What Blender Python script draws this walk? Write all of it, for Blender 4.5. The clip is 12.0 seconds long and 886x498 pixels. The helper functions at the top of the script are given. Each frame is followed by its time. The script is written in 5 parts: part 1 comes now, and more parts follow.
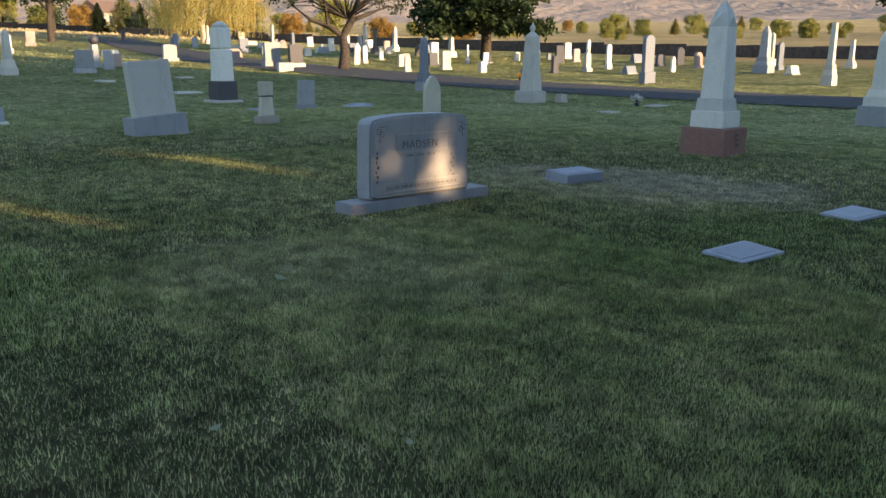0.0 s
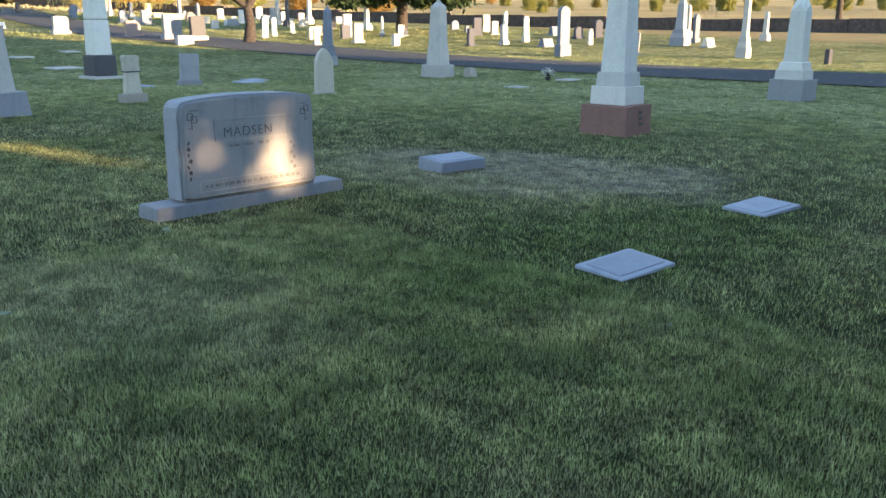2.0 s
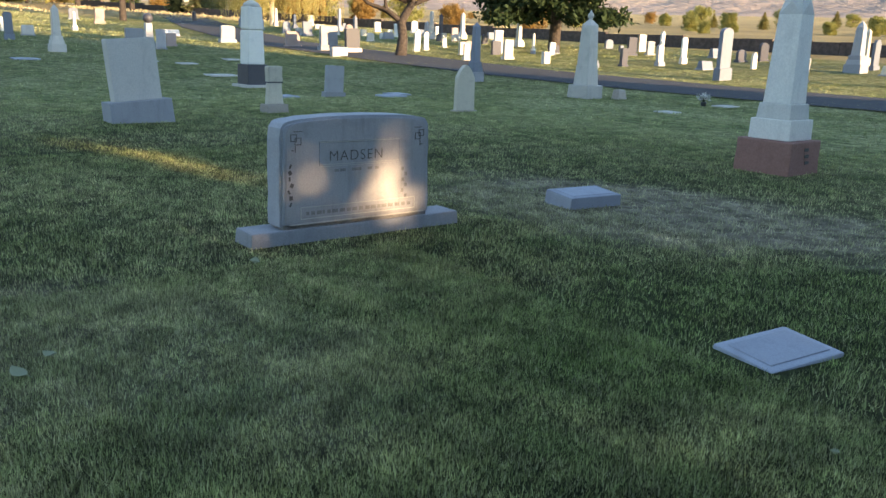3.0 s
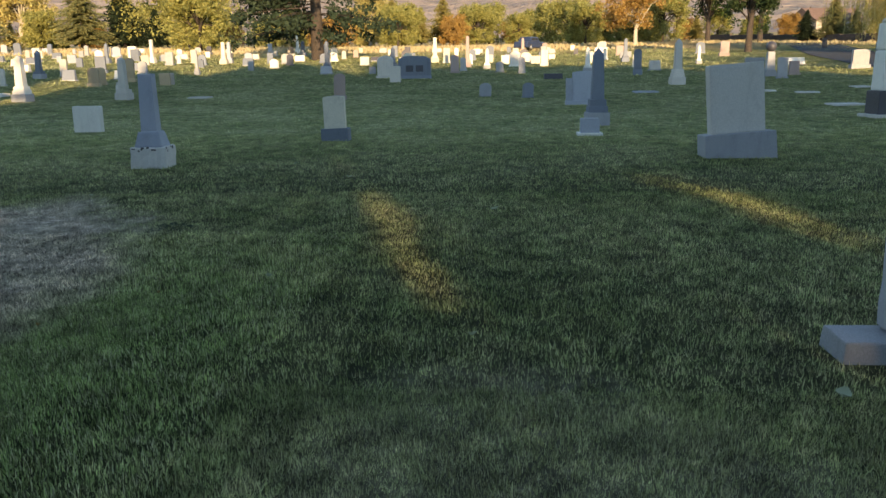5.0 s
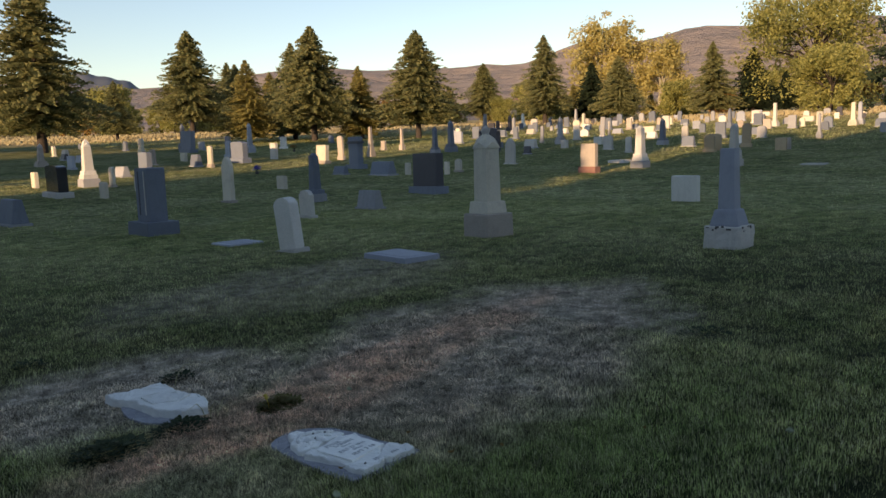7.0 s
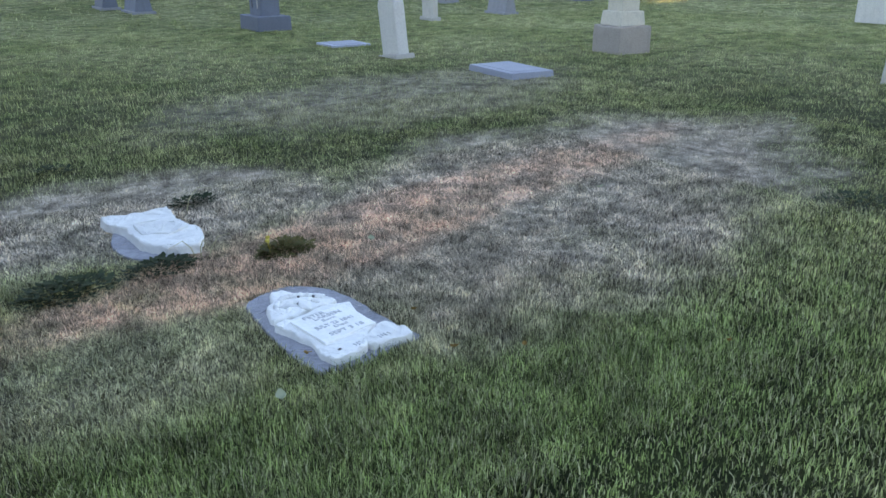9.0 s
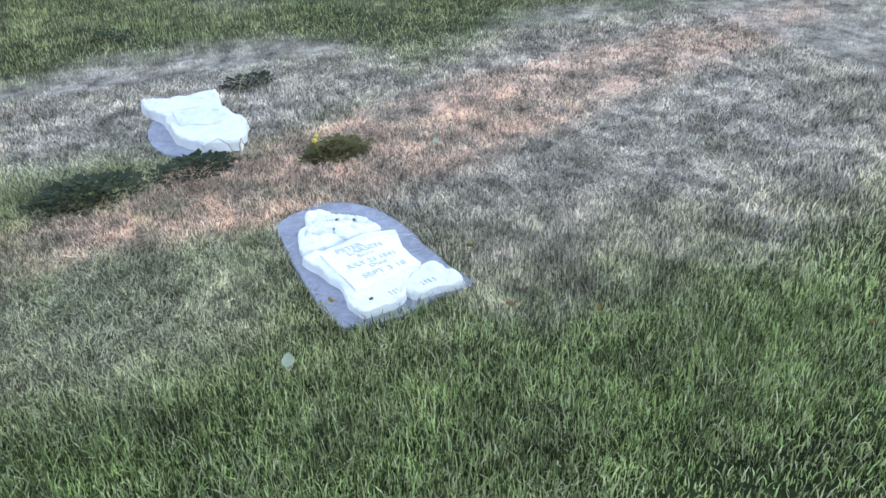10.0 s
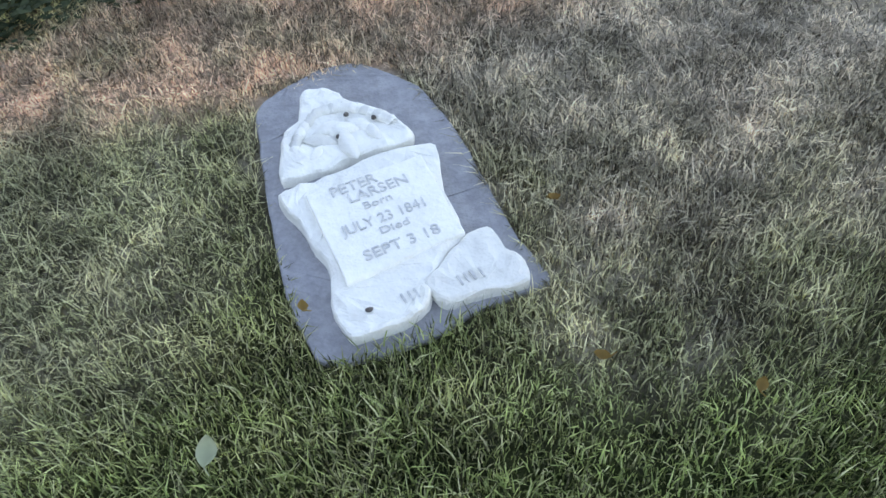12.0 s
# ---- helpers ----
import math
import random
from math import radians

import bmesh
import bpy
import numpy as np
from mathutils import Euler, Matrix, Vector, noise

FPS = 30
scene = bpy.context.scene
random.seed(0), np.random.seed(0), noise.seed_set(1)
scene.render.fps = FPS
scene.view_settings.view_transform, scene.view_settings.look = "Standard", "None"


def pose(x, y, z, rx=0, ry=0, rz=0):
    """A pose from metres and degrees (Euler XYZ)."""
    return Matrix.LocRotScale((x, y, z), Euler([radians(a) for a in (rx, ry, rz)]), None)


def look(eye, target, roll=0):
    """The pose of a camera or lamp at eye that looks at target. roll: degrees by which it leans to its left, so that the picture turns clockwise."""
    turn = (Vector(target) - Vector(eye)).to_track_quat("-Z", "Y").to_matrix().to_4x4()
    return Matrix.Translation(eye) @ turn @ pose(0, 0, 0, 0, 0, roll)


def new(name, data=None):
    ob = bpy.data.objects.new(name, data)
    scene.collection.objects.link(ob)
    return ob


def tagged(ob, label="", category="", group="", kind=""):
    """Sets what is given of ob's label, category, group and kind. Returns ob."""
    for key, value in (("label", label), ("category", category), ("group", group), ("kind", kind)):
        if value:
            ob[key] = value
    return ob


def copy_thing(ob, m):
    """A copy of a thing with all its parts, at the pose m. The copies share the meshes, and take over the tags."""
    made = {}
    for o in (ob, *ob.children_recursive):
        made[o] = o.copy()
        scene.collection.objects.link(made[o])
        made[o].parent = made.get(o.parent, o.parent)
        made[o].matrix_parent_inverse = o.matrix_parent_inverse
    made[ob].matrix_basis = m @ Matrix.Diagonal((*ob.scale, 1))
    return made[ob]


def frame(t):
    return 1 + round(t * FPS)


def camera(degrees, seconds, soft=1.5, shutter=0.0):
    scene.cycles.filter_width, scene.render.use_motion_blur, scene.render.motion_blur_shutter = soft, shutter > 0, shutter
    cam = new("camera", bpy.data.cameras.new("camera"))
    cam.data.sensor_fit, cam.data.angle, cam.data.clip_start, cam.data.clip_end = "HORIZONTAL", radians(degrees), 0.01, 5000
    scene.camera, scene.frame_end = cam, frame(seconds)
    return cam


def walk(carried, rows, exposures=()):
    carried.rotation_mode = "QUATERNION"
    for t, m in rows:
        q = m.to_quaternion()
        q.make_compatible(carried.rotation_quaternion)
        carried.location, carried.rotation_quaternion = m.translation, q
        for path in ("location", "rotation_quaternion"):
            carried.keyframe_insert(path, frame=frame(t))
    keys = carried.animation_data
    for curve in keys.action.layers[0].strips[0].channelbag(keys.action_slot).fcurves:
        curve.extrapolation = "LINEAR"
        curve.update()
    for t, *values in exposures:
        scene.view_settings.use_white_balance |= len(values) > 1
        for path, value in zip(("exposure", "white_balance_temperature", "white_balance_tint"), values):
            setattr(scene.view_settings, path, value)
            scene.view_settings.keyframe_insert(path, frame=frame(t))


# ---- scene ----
cam = camera(57.4, 12.0)
PATH = [
    (0, (-0.044, 0.27, 1.447), (-1.468, 1.595, 0.981), 0.6),
    (0.5, (-0.126, 0.714, 1.391), (-1.507, 2.076, 0.905), -0.4),
    (1, (-0.194, 1.081, 1.407), (-1.525, 2.486, 0.902), -0.3),
    (1.5, (-0.376, 1.439, 1.411), (-1.686, 2.86, 0.898), 0.6),
    (2, (-0.51, 1.731, 1.396), (-1.803, 3.165, 0.872), 0.6),
    (2.5, (-0.667, 2.101, 1.428), (-2.046, 3.46, 0.927), 3.0),
    (2.7, (-0.731, 2.211, 1.441), (-2.176, 3.5, 0.939), 2.9),
    (4.3, (-2.082, 3.007, 1.31), (-3.971, 3.508, 0.891), -0.4),
    (4.5, (-2.175, 3.042, 1.328), (-4.109, 3.31, 0.901), -1.1),
    (5, (-2.441, 3.105, 1.32), (-4.387, 2.964, 0.88), -0.8),
    (5.5, (-2.726, 3.139, 1.367), (-4.619, 2.657, 0.937), -2.1),
    (6, (-3.021, 3.244, 1.393), (-4.733, 2.297, 0.979), -2.8),
    (6.5, (-3.257, 3.249, 1.431), (-4.767, 1.992, 1.059), -1.9),
    (7, (-3.557, 3.193, 1.466), (-4.933, 1.765, 1.209), -2.1),
    (7.2, (-3.671, 3.172, 1.467), (-5.0, 1.701, 1.202), -2.3),
    (8.8, (-4.553, 2.793, 1.362), (-5.607, 1.208, 0.747), -0.7),
    (9, (-4.63, 2.708, 1.365), (-5.657, 1.142, 0.665), -0.1),
    (9.5, (-4.89, 2.474, 1.345), (-5.767, 0.923, 0.436), -1.2),
    (10, (-5.097, 2.242, 1.358), (-5.814, 0.679, 0.338), -0.7),
    (10.5, (-5.24, 1.913, 1.319), (-5.839, 0.342, 0.236), -2.2),
    (11, (-5.397, 1.639, 1.262), (-5.938, 0.181, 0.005), -0.7),
    (11.5, (-5.572, 1.371, 1.227), (-6.008, 0.123, -0.274), -0.9),
    (12, (-5.666, 1.189, 1.204), (-5.946, -0.012, -0.371), -3.5),
]
# the phone's own exposure and white balance drift along the walk: seconds, stops, kelvin, tint
EXPOSURES = [
    (0.0, 1.55, 7500, 18), (0.5, 1.33, 7600, 18), (1.0, 1.74, 7450, 17), (1.5, 2.38, 7300, 17), (2.0, 2.25, 7250, 17), (2.7, 2.1, 7250, 17), (4.3, 1.2, 7250, 16),
    (5.5, 1.35, 7750, 14), (6.5, 1.15, 7800, 16), (7.2, 0.48, 7700, 25), (8.8, 2.1, 8000, 27), (9.5, 3.05, 8000, 28), (10.0, 3.15, 8300, 30), (10.5, 3.1, 8600, 31), (11.2, 2.95, 8900, 29), (12.0, 2.62, 9300, 28),
]
walk(cam, [(t, look(eye, target, roll)) for t, eye, target, roll in PATH], EXPOSURES)

# ---- light ----
SUN_AZ, SUN_EL = math.atan2(0.27, 0.963), radians(9.5)
world = bpy.data.worlds.new("world")
scene.world = world
world.use_nodes = True
wn = world.node_tree.nodes
sky = wn.new("ShaderNodeTexSky")
sky.sky_type, sky.sun_disc = "NISHITA", False
sky.sun_elevation, sky.sun_rotation = SUN_EL, math.pi / 2 - SUN_AZ
sky.air_density, sky.dust_density, sky.ozone_density = 1.0, 0.05, 2.2
wn["Background"].inputs["Strength"].default_value = 0.15
world.node_tree.links.new(sky.outputs[0], wn["Background"].inputs["Color"])
sun = new("sun", bpy.data.lights.new("sun", "SUN"))
sun.data.energy, sun.data.angle, sun.data.color = 4.0, radians(0.53), (1.0, 0.77, 0.48)
sun.matrix_world = look((0, 0, 0), (-math.cos(SUN_AZ) * math.cos(SUN_EL), -math.sin(SUN_AZ) * math.cos(SUN_EL), -math.sin(SUN_EL)))
sun.location = (30, 8, 20)


# ---- node helpers ----
class Net:
    """A small builder of shader nodes."""

    def __init__(self, name):
        self.mat = bpy.data.materials.new(name)
        self.mat.use_nodes = True
        self.tree = self.mat.node_tree
        self.bsdf = self.tree.nodes["Principled BSDF"]
        self.out = self.tree.nodes["Material Output"]

    def put(self, socket, value):
        if isinstance(value, bpy.types.NodeSocket):
            self.tree.links.new(value, socket)
        elif isinstance(value, (tuple, list)) and len(value) == 3 and socket.type == "RGBA":
            socket.default_value = (*value, 1)
        elif isinstance(value, float) and socket.type == "RGBA":
            socket.default_value = (value, value, value, 1)
        else:
            socket.default_value = value

    def math(self, op, a, b=0.0, c=0.0):
        n = self.tree.nodes.new("ShaderNodeMath")
        n.operation = op
        for s, v in zip(n.inputs, (a, b, c)):
            self.put(s, v)
        return n.outputs[0]

    def ramp(self, value, lo, hi, to0=0.0, to1=1.0):
        n = self.tree.nodes.new("ShaderNodeMapRange")
        n.interpolation_type = "SMOOTHSTEP"
        for s, v in zip(n.inputs, (value, lo, hi, to0, to1)):
            self.put(s, v)
        return n.outputs[0]

    def mix(self, fac, a, b, mode="MIX"):
        n = self.tree.nodes.new("ShaderNodeMix")
        n.data_type, n.blend_type = "RGBA", mode
        self.put(n.inputs[0], fac)
        self.put(n.inputs[6], a)
        self.put(n.inputs[7], b)
        return n.outputs[2]

    def place(self):
        return self.tree.nodes.new("ShaderNodeNewGeometry").outputs["Position"]

    def local(self):
        return self.tree.nodes.new("ShaderNodeTexCoord").outputs["Object"]

    def island(self):
        return self.tree.nodes.new("ShaderNodeNewGeometry").outputs["Random Per Island"]

    def chance(self):
        return self.tree.nodes.new("ShaderNodeObjectInfo").outputs["Random"]

    def split(self, v):
        n = self.tree.nodes.new("ShaderNodeSeparateXYZ")
        self.put(n.inputs[0], v)
        return n.outputs

    def noise(self, v, scale, detail=4.0, rough=0.6, distort=0.0):
        n = self.tree.nodes.new("ShaderNodeTexNoise")
        self.put(n.inputs["Vector"], v)
        n.inputs["Scale"].default_value, n.inputs["Detail"].default_value = scale, detail
        n.inputs["Roughness"].default_value, n.inputs["Distortion"].default_value = rough, distort
        return n.outputs["Fac"]

    def voronoi(self, v, scale):
        n = self.tree.nodes.new("ShaderNodeTexVoronoi")
        self.put(n.inputs["Vector"], v)
        n.inputs["Scale"].default_value = scale
        return n.outputs

    def bump(self, height, strength, dist):
        n = self.tree.nodes.new("ShaderNodeBump")
        n.inputs["Strength"].default_value, n.inputs["Distance"].default_value = strength, dist
        self.put(n.inputs["Height"], height)
        return n.outputs[0]

    def done(self, color, rough=0.8, normal=None, metal=0.0, spec=0.4):
        self.put(self.bsdf.inputs["Base Color"], color)
        self.put(self.bsdf.inputs["Roughness"], rough)
        self.bsdf.inputs["Metallic"].default_value = metal
        self.bsdf.inputs["Specular IOR Level"].default_value = spec
        if normal is not None:
            self.put(self.bsdf.inputs["Normal"], normal)
        return self.mat

    def thin(self, color, through_light, share):
        """Leaves and blades: light passes through a share of them."""
        self.done(color, 0.75, spec=0.15)
        t = self.tree.nodes.new("ShaderNodeBsdfTranslucent")
        self.put(t.inputs["Color"], through_light)
        m = self.tree.nodes.new("ShaderNodeMixShader")
        m.inputs[0].default_value = share
        self.tree.links.new(self.bsdf.outputs[0], m.inputs[1])
        self.tree.links.new(t.outputs[0], m.inputs[2])
        self.tree.links.new(m.outputs[0], self.out.inputs[0])
        return self.mat


def patch(n, pos, cx, cy, rx, ry, turn, wob, rim=1.15, core=0.6):
    """A mask: 1 inside an uneven oval of lawn."""
    x, y, _ = n.split(pos)
    dx, dy = n.math("SUBTRACT", x, cx), n.math("SUBTRACT", y, cy)
    c, s = math.cos(radians(turn)), math.sin(radians(turn))
    a = n.math("DIVIDE", n.math("ADD", n.math("MULTIPLY", dx, c), n.math("MULTIPLY", dy, s)), rx)
    b = n.math("DIVIDE", n.math("SUBTRACT", n.math("MULTIPLY", dy, c), n.math("MULTIPLY", dx, s)), ry)
    d = n.math("SQRT", n.math("ADD", n.math("MULTIPLY", a, a), n.math("MULTIPLY", b, b)))
    d = n.math("ADD", d, n.math("MULTIPLY", n.math("SUBTRACT", wob, 0.5), 1.1))
    return n.ramp(d, rim, core)


def lawn_colour(n, bright):
    """The lawn's colour over the ground: green with dry, straw and bare patches."""
    pos = n.place()
    big = n.noise(pos, 0.35, 4, 0.6)
    mid = n.noise(pos, 1.7, 4, 0.65)
    fine = n.noise(pos, 9.0, 3, 0.7)
    green = n.mix(n.ramp(mid, 0.35, 0.68), (0.083, 0.100, 0.037), (0.160, 0.160, 0.068))
    olive = n.mix(n.ramp(fine, 0.4, 0.7), (0.135, 0.148, 0.064), (0.245, 0.215, 0.115))
    col = n.mix(n.ramp(big, 0.42, 0.62, 0.0, 0.8), green, olive)
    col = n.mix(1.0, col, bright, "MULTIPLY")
    straw = n.mix(n.ramp(fine, 0.35, 0.7), (0.40, 0.325, 0.245), (0.66, 0.555, 0.435))
    wob = n.noise(pos, 1.1, 5, 0.7)
    dry = n.math("MAXIMUM", patch(n, pos, -8.0, -0.95, 2.7, 1.4, 15, wob), patch(n, pos, -5.6, -1.7, 1.3, 0.9, 0, wob))
    dry = n.math("MAXIMUM", dry, n.math("MULTIPLY", patch(n, pos, -5.0, 0.0, 0.62, 0.58, 0, wob), 0.42))
    dry = n.math("MAXIMUM", dry, patch(n, pos, -7.2, -0.33, 1.75, 1.05, 6, wob))
    dry = n.math("MAXIMUM", dry, n.math("MULTIPLY", patch(n, pos, -5.6, 8.3, 2.4, 1.5, 20, wob), 0.4))
    dry = n.math("MAXIMUM", dry, n.math("MULTIPLY", patch(n, pos, -8.6, -4.2, 2.6, 1.3, 10, wob), 0.45))
    dry = n.math("MAXIMUM", dry, n.math("MULTIPLY", patch(n, pos, -4.6, 3.4, 1.5, 1.0, 30, wob), 0.18))
    lush = n.math("MAXIMUM", patch(n, pos, -3.2, 6.7, 2.0, 0.95, 80, wob, 1.3, 0.5), patch(n, pos, -6.0, 1.25, 1.9, 0.75, 5, wob, 1.35, 0.4))
    lush = n.math("MAXIMUM", lush, patch(n, pos, -4.95, 0.82, 0.6, 0.42, 0, wob, 1.35, 0.4))
    col = n.mix(n.math("MULTIPLY", lush, 0.75), col, n.mix(1.0, (0.071, 0.100, 0.030), bright, "MULTIPLY"))
    col = n.mix(n.math("MULTIPLY", dry, n.ramp(mid, 0.3, 0.55, 0.75, 1.0)), col, straw)
    bare = n.math("MAXIMUM", patch(n, pos, -7.0, -0.98, 2.8, 0.40, 13.5, wob), patch(n, pos, -5.7, -0.50, 1.05, 0.30, 4, wob))
    col = n.mix(n.math("MULTIPLY", bare, n.ramp(n.noise(pos, 3.2, 5, 0.7), 0.34, 0.6, 0.42, 0.95)), col, (0.70, 0.47, 0.335))
    blotch = n.ramp(n.noise(pos, 4.2, 5, 0.75), 0.32, 0.68, 0.5, 1.5)
    soil = n.math("MULTIPLY", n.math("MAXIMUM", dry, bare), n.ramp(n.noise(pos, 7.5, 4, 0.7), 0.54, 0.66, 0.0, 0.6))
    col = n.mix(soil, col, (0.11, 0.09, 0.07))
    col = n.mix(1.0, col, blotch, "MULTIPLY")
    return col, n.math("MAXIMUM", dry, bare)


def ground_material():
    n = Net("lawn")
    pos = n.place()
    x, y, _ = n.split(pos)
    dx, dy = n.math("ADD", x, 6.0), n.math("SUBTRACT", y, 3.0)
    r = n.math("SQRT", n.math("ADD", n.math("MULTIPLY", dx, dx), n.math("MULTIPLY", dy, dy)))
    # near: thatch and soil, darkened to paint gap shade; farther out: the turf itself
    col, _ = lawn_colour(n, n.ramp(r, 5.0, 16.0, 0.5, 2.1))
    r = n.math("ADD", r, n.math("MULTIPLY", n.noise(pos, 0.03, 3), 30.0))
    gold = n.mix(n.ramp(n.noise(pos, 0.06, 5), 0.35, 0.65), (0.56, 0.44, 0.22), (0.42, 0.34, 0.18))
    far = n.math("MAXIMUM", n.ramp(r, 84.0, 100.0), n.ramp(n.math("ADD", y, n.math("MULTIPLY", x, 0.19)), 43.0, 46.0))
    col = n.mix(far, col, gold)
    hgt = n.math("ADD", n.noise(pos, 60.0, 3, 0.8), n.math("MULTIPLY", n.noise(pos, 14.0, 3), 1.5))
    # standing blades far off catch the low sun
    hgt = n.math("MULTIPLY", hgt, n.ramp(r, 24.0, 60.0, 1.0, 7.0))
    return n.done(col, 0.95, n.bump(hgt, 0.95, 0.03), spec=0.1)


def blade_material(name, low, high, share):
    """Blades, each a little lighter or darker, greener or drier than the next."""
    n = Net(name)
    col, dry = lawn_colour(n, 2.7)
    pick = n.math("ADD", n.island(), n.math("MULTIPLY", dry, 0.3))
    tuft = n.noise(n.place(), 4.0, 3, 0.6)
    pick = n.math("ADD", pick, n.math("MULTIPLY", n.math("SUBTRACT", tuft, 0.5), 0.7))
    col = n.mix(n.math("MULTIPLY", n.ramp(pick, 0.55, 0.95, 0.0, share), n.math("SUBTRACT", 1.0, n.math("MULTIPLY", dry, 0.75))), col, (0.46, 0.42, 0.26))
    live = n.math("MULTIPLY", n.ramp(pick, 0.0, 0.45, share * 0.9, 0.0), n.math("SUBTRACT", 1.0, n.math("MULTIPLY", dry, 0.8)))
    col = n.mix(live, col, (0.085, 0.118, 0.042))
    own = n.math("FRACT", n.math("MULTIPLY", n.island(), 37.7))
    col = n.mix(1.0, col, n.ramp(own, 0.0, 1.0, low, high), "MULTIPLY")
    return n.thin(col, col, 0.35)


def stone_material(name, base, dark, rough=0.85, grain=60.0, stain=0.5, bump=0.35, spec=0.35):
    """Cut stone: speckled grain, soft weather stains, fine relief."""
    n = Net(name)
    pos = n.place()
    speck = n.noise(pos, grain, 3, 0.75)
    cloud = n.noise(pos, 3.5, 5, 0.65, 0.4)
    streak = n.noise(pos, 11.0, 5, 0.7)
    x, y, z = n.split(pos)
    tall = n.tree.nodes.new("ShaderNodeCombineXYZ")
    for socket, value in zip(tall.inputs, (x, y, n.math("MULTIPLY", z, 0.12))):
        n.put(socket, value)
    runs = n.noise(tall.outputs[0], 9.0, 5, 0.7)
    col = n.mix(n.ramp(speck, 0.3, 0.7, 0.45, 1.0), dark, base)
    col = n.mix(n.ramp(runs, 0.5, 0.72, 0.0, stain * 0.5), col, tuple(c * 0.65 for c in dark))
    col = n.mix(n.ramp(cloud, 0.5, 0.75, 0.0, stain), col, tuple(c * 0.62 for c in base))
    col = n.mix(n.ramp(streak, 0.56, 0.72, 0.0, stain * 0.6), col, dark)
    vary = n.ramp(n.chance(), 0.0, 1.0, 0.86, 1.12)
    col = n.mix(1.0, col, vary, "MULTIPLY")
    return n.done(col, rough, n.bump(n.math("ADD", speck, n.math("MULTIPLY", streak, 0.8)), bump, 0.008), spec=spec)


def plain_material(name, a, b, scale=8.0, rough=0.7, bump=0.3, metal=0.0):
    n = Net(name)
    pos = n.place()
    k = n.noise(pos, scale, 5, 0.65)
    return n.done(n.mix(n.ramp(k, 0.35, 0.68), a, b), rough, n.bump(n.noise(pos, scale * 6, 3), bump, 0.01), metal)


def leaf_material(name, a, b, share=0.3, scale=0.6):
    n = Net(name)
    col = n.mix(n.ramp(n.island(), 0.0, 1.0), a, b)
    col = n.mix(n.ramp(n.noise(n.place(), scale, 3), 0.4, 0.65, 0.0, 0.5), col, tuple(c * 0.6 for c in a))
    return n.thin(col, col, share)


def hill_material():
    """Dry slopes: pale grass, dark sage and bare scars, in patches of many sizes."""
    n = Net("hillside")
    pos = n.place()
    a, c = n.noise(pos, 0.006, 6, 0.65, 0.6), n.noise(pos, 0.05, 5, 0.7)
    col = n.mix(n.ramp(a, 0.4, 0.62), (0.46, 0.36, 0.29), (0.32, 0.27, 0.235))
    col = n.mix(n.ramp(c, 0.5, 0.68, 0.0, 0.5), col, (0.21, 0.185, 0.16))
    col = n.mix(n.ramp(n.noise(pos, 0.013, 4, 0.6, 1.5), 0.63, 0.69, 0.0, 0.7), col, (0.52, 0.42, 0.30))
    return n.done(col, 0.95, n.bump(n.noise(pos, 0.02, 6, 0.65), 1.0, 25.0), spec=0.1)


GROUND = ground_material()
BLADES = blade_material("grass_blades", 0.5, 1.5, 0.5)
NEARBLADES = blade_material("close_grass_blades", 0.22, 2.0, 0.72)
TURF = blade_material("distant_grass_blades", 0.85, 1.3, 0.32)
M = {
    "marble": stone_material("white_marble", (0.82, 0.78, 0.70), (0.62, 0.585, 0.52), 0.7, 40, 0.35),
    "cream": stone_material("cream_marble", (0.70, 0.63, 0.50), (0.52, 0.46, 0.36), 0.85, 40, 0.5),
    "pale": stone_material("pale_grey_marble", (0.62, 0.575, 0.51), (0.45, 0.42, 0.375), 0.8, 45, 0.5),
    "grey": stone_material("grey_granite", (0.39, 0.39, 0.40), (0.25, 0.25, 0.26), 0.8, 90, 0.5),
    "blue": stone_material("blue_grey_granite", (0.20, 0.225, 0.27), (0.12, 0.135, 0.165), 0.7, 90, 0.4),
    "slate": stone_material("pale_blue_granite", (0.40, 0.42, 0.465), (0.28, 0.295, 0.335), 0.7, 90, 0.4),
    "dark": stone_material("dark_granite", (0.085, 0.085, 0.10), (0.05, 0.045, 0.055), 0.4, 110, 0.3),
    "black": stone_material("polished_black_granite", (0.035, 0.037, 0.045), (0.02, 0.02, 0.024), 0.18, 120, 0.2, 0.05, 0.6),
    "pink": stone_material("pink_granite", (0.42, 0.32, 0.29), (0.28, 0.2, 0.18), 0.75, 90, 0.4),
    "tan": stone_material("tan_sandstone", (0.55, 0.41, 0.26), (0.38, 0.28, 0.18), 0.9, 50, 0.4),
    "tanp": stone_material("weathered_sandstone", (0.5, 0.43, 0.36), (0.34, 0.28, 0.24), 0.9, 50, 0.5),
    "red": stone_material("red_sandstone", (0.36, 0.19, 0.15), (0.24, 0.12, 0.10), 0.9, 35, 0.6, 0.6),
}
RUST = stone_material("weathered_grey_granite_face", (0.43, 0.405, 0.39), (0.29, 0.27, 0.265), 0.75, 110, 0.7)
WHITE_STONE = stone_material("bleached_white_marble", (0.88, 0.865, 0.80), (0.74, 0.73, 0.675), 0.75, 26, 0.22, 0.8)
CEMENT = stone_material("blue_grey_cement", (0.43, 0.43, 0.45), (0.24, 0.24, 0.255), 0.9, 34, 0.55, 0.9)
# shade inside cut lines and the recessed band is put into this colour
SHADEDCUT = plain_material("shaded_cut_tone", (0.23, 0.21, 0.195), (0.31, 0.285, 0.265), 40)
ENGRAVE = plain_material("dark_lettering", (0.09, 0.08, 0.075), (0.14, 0.125, 0.11), 40)
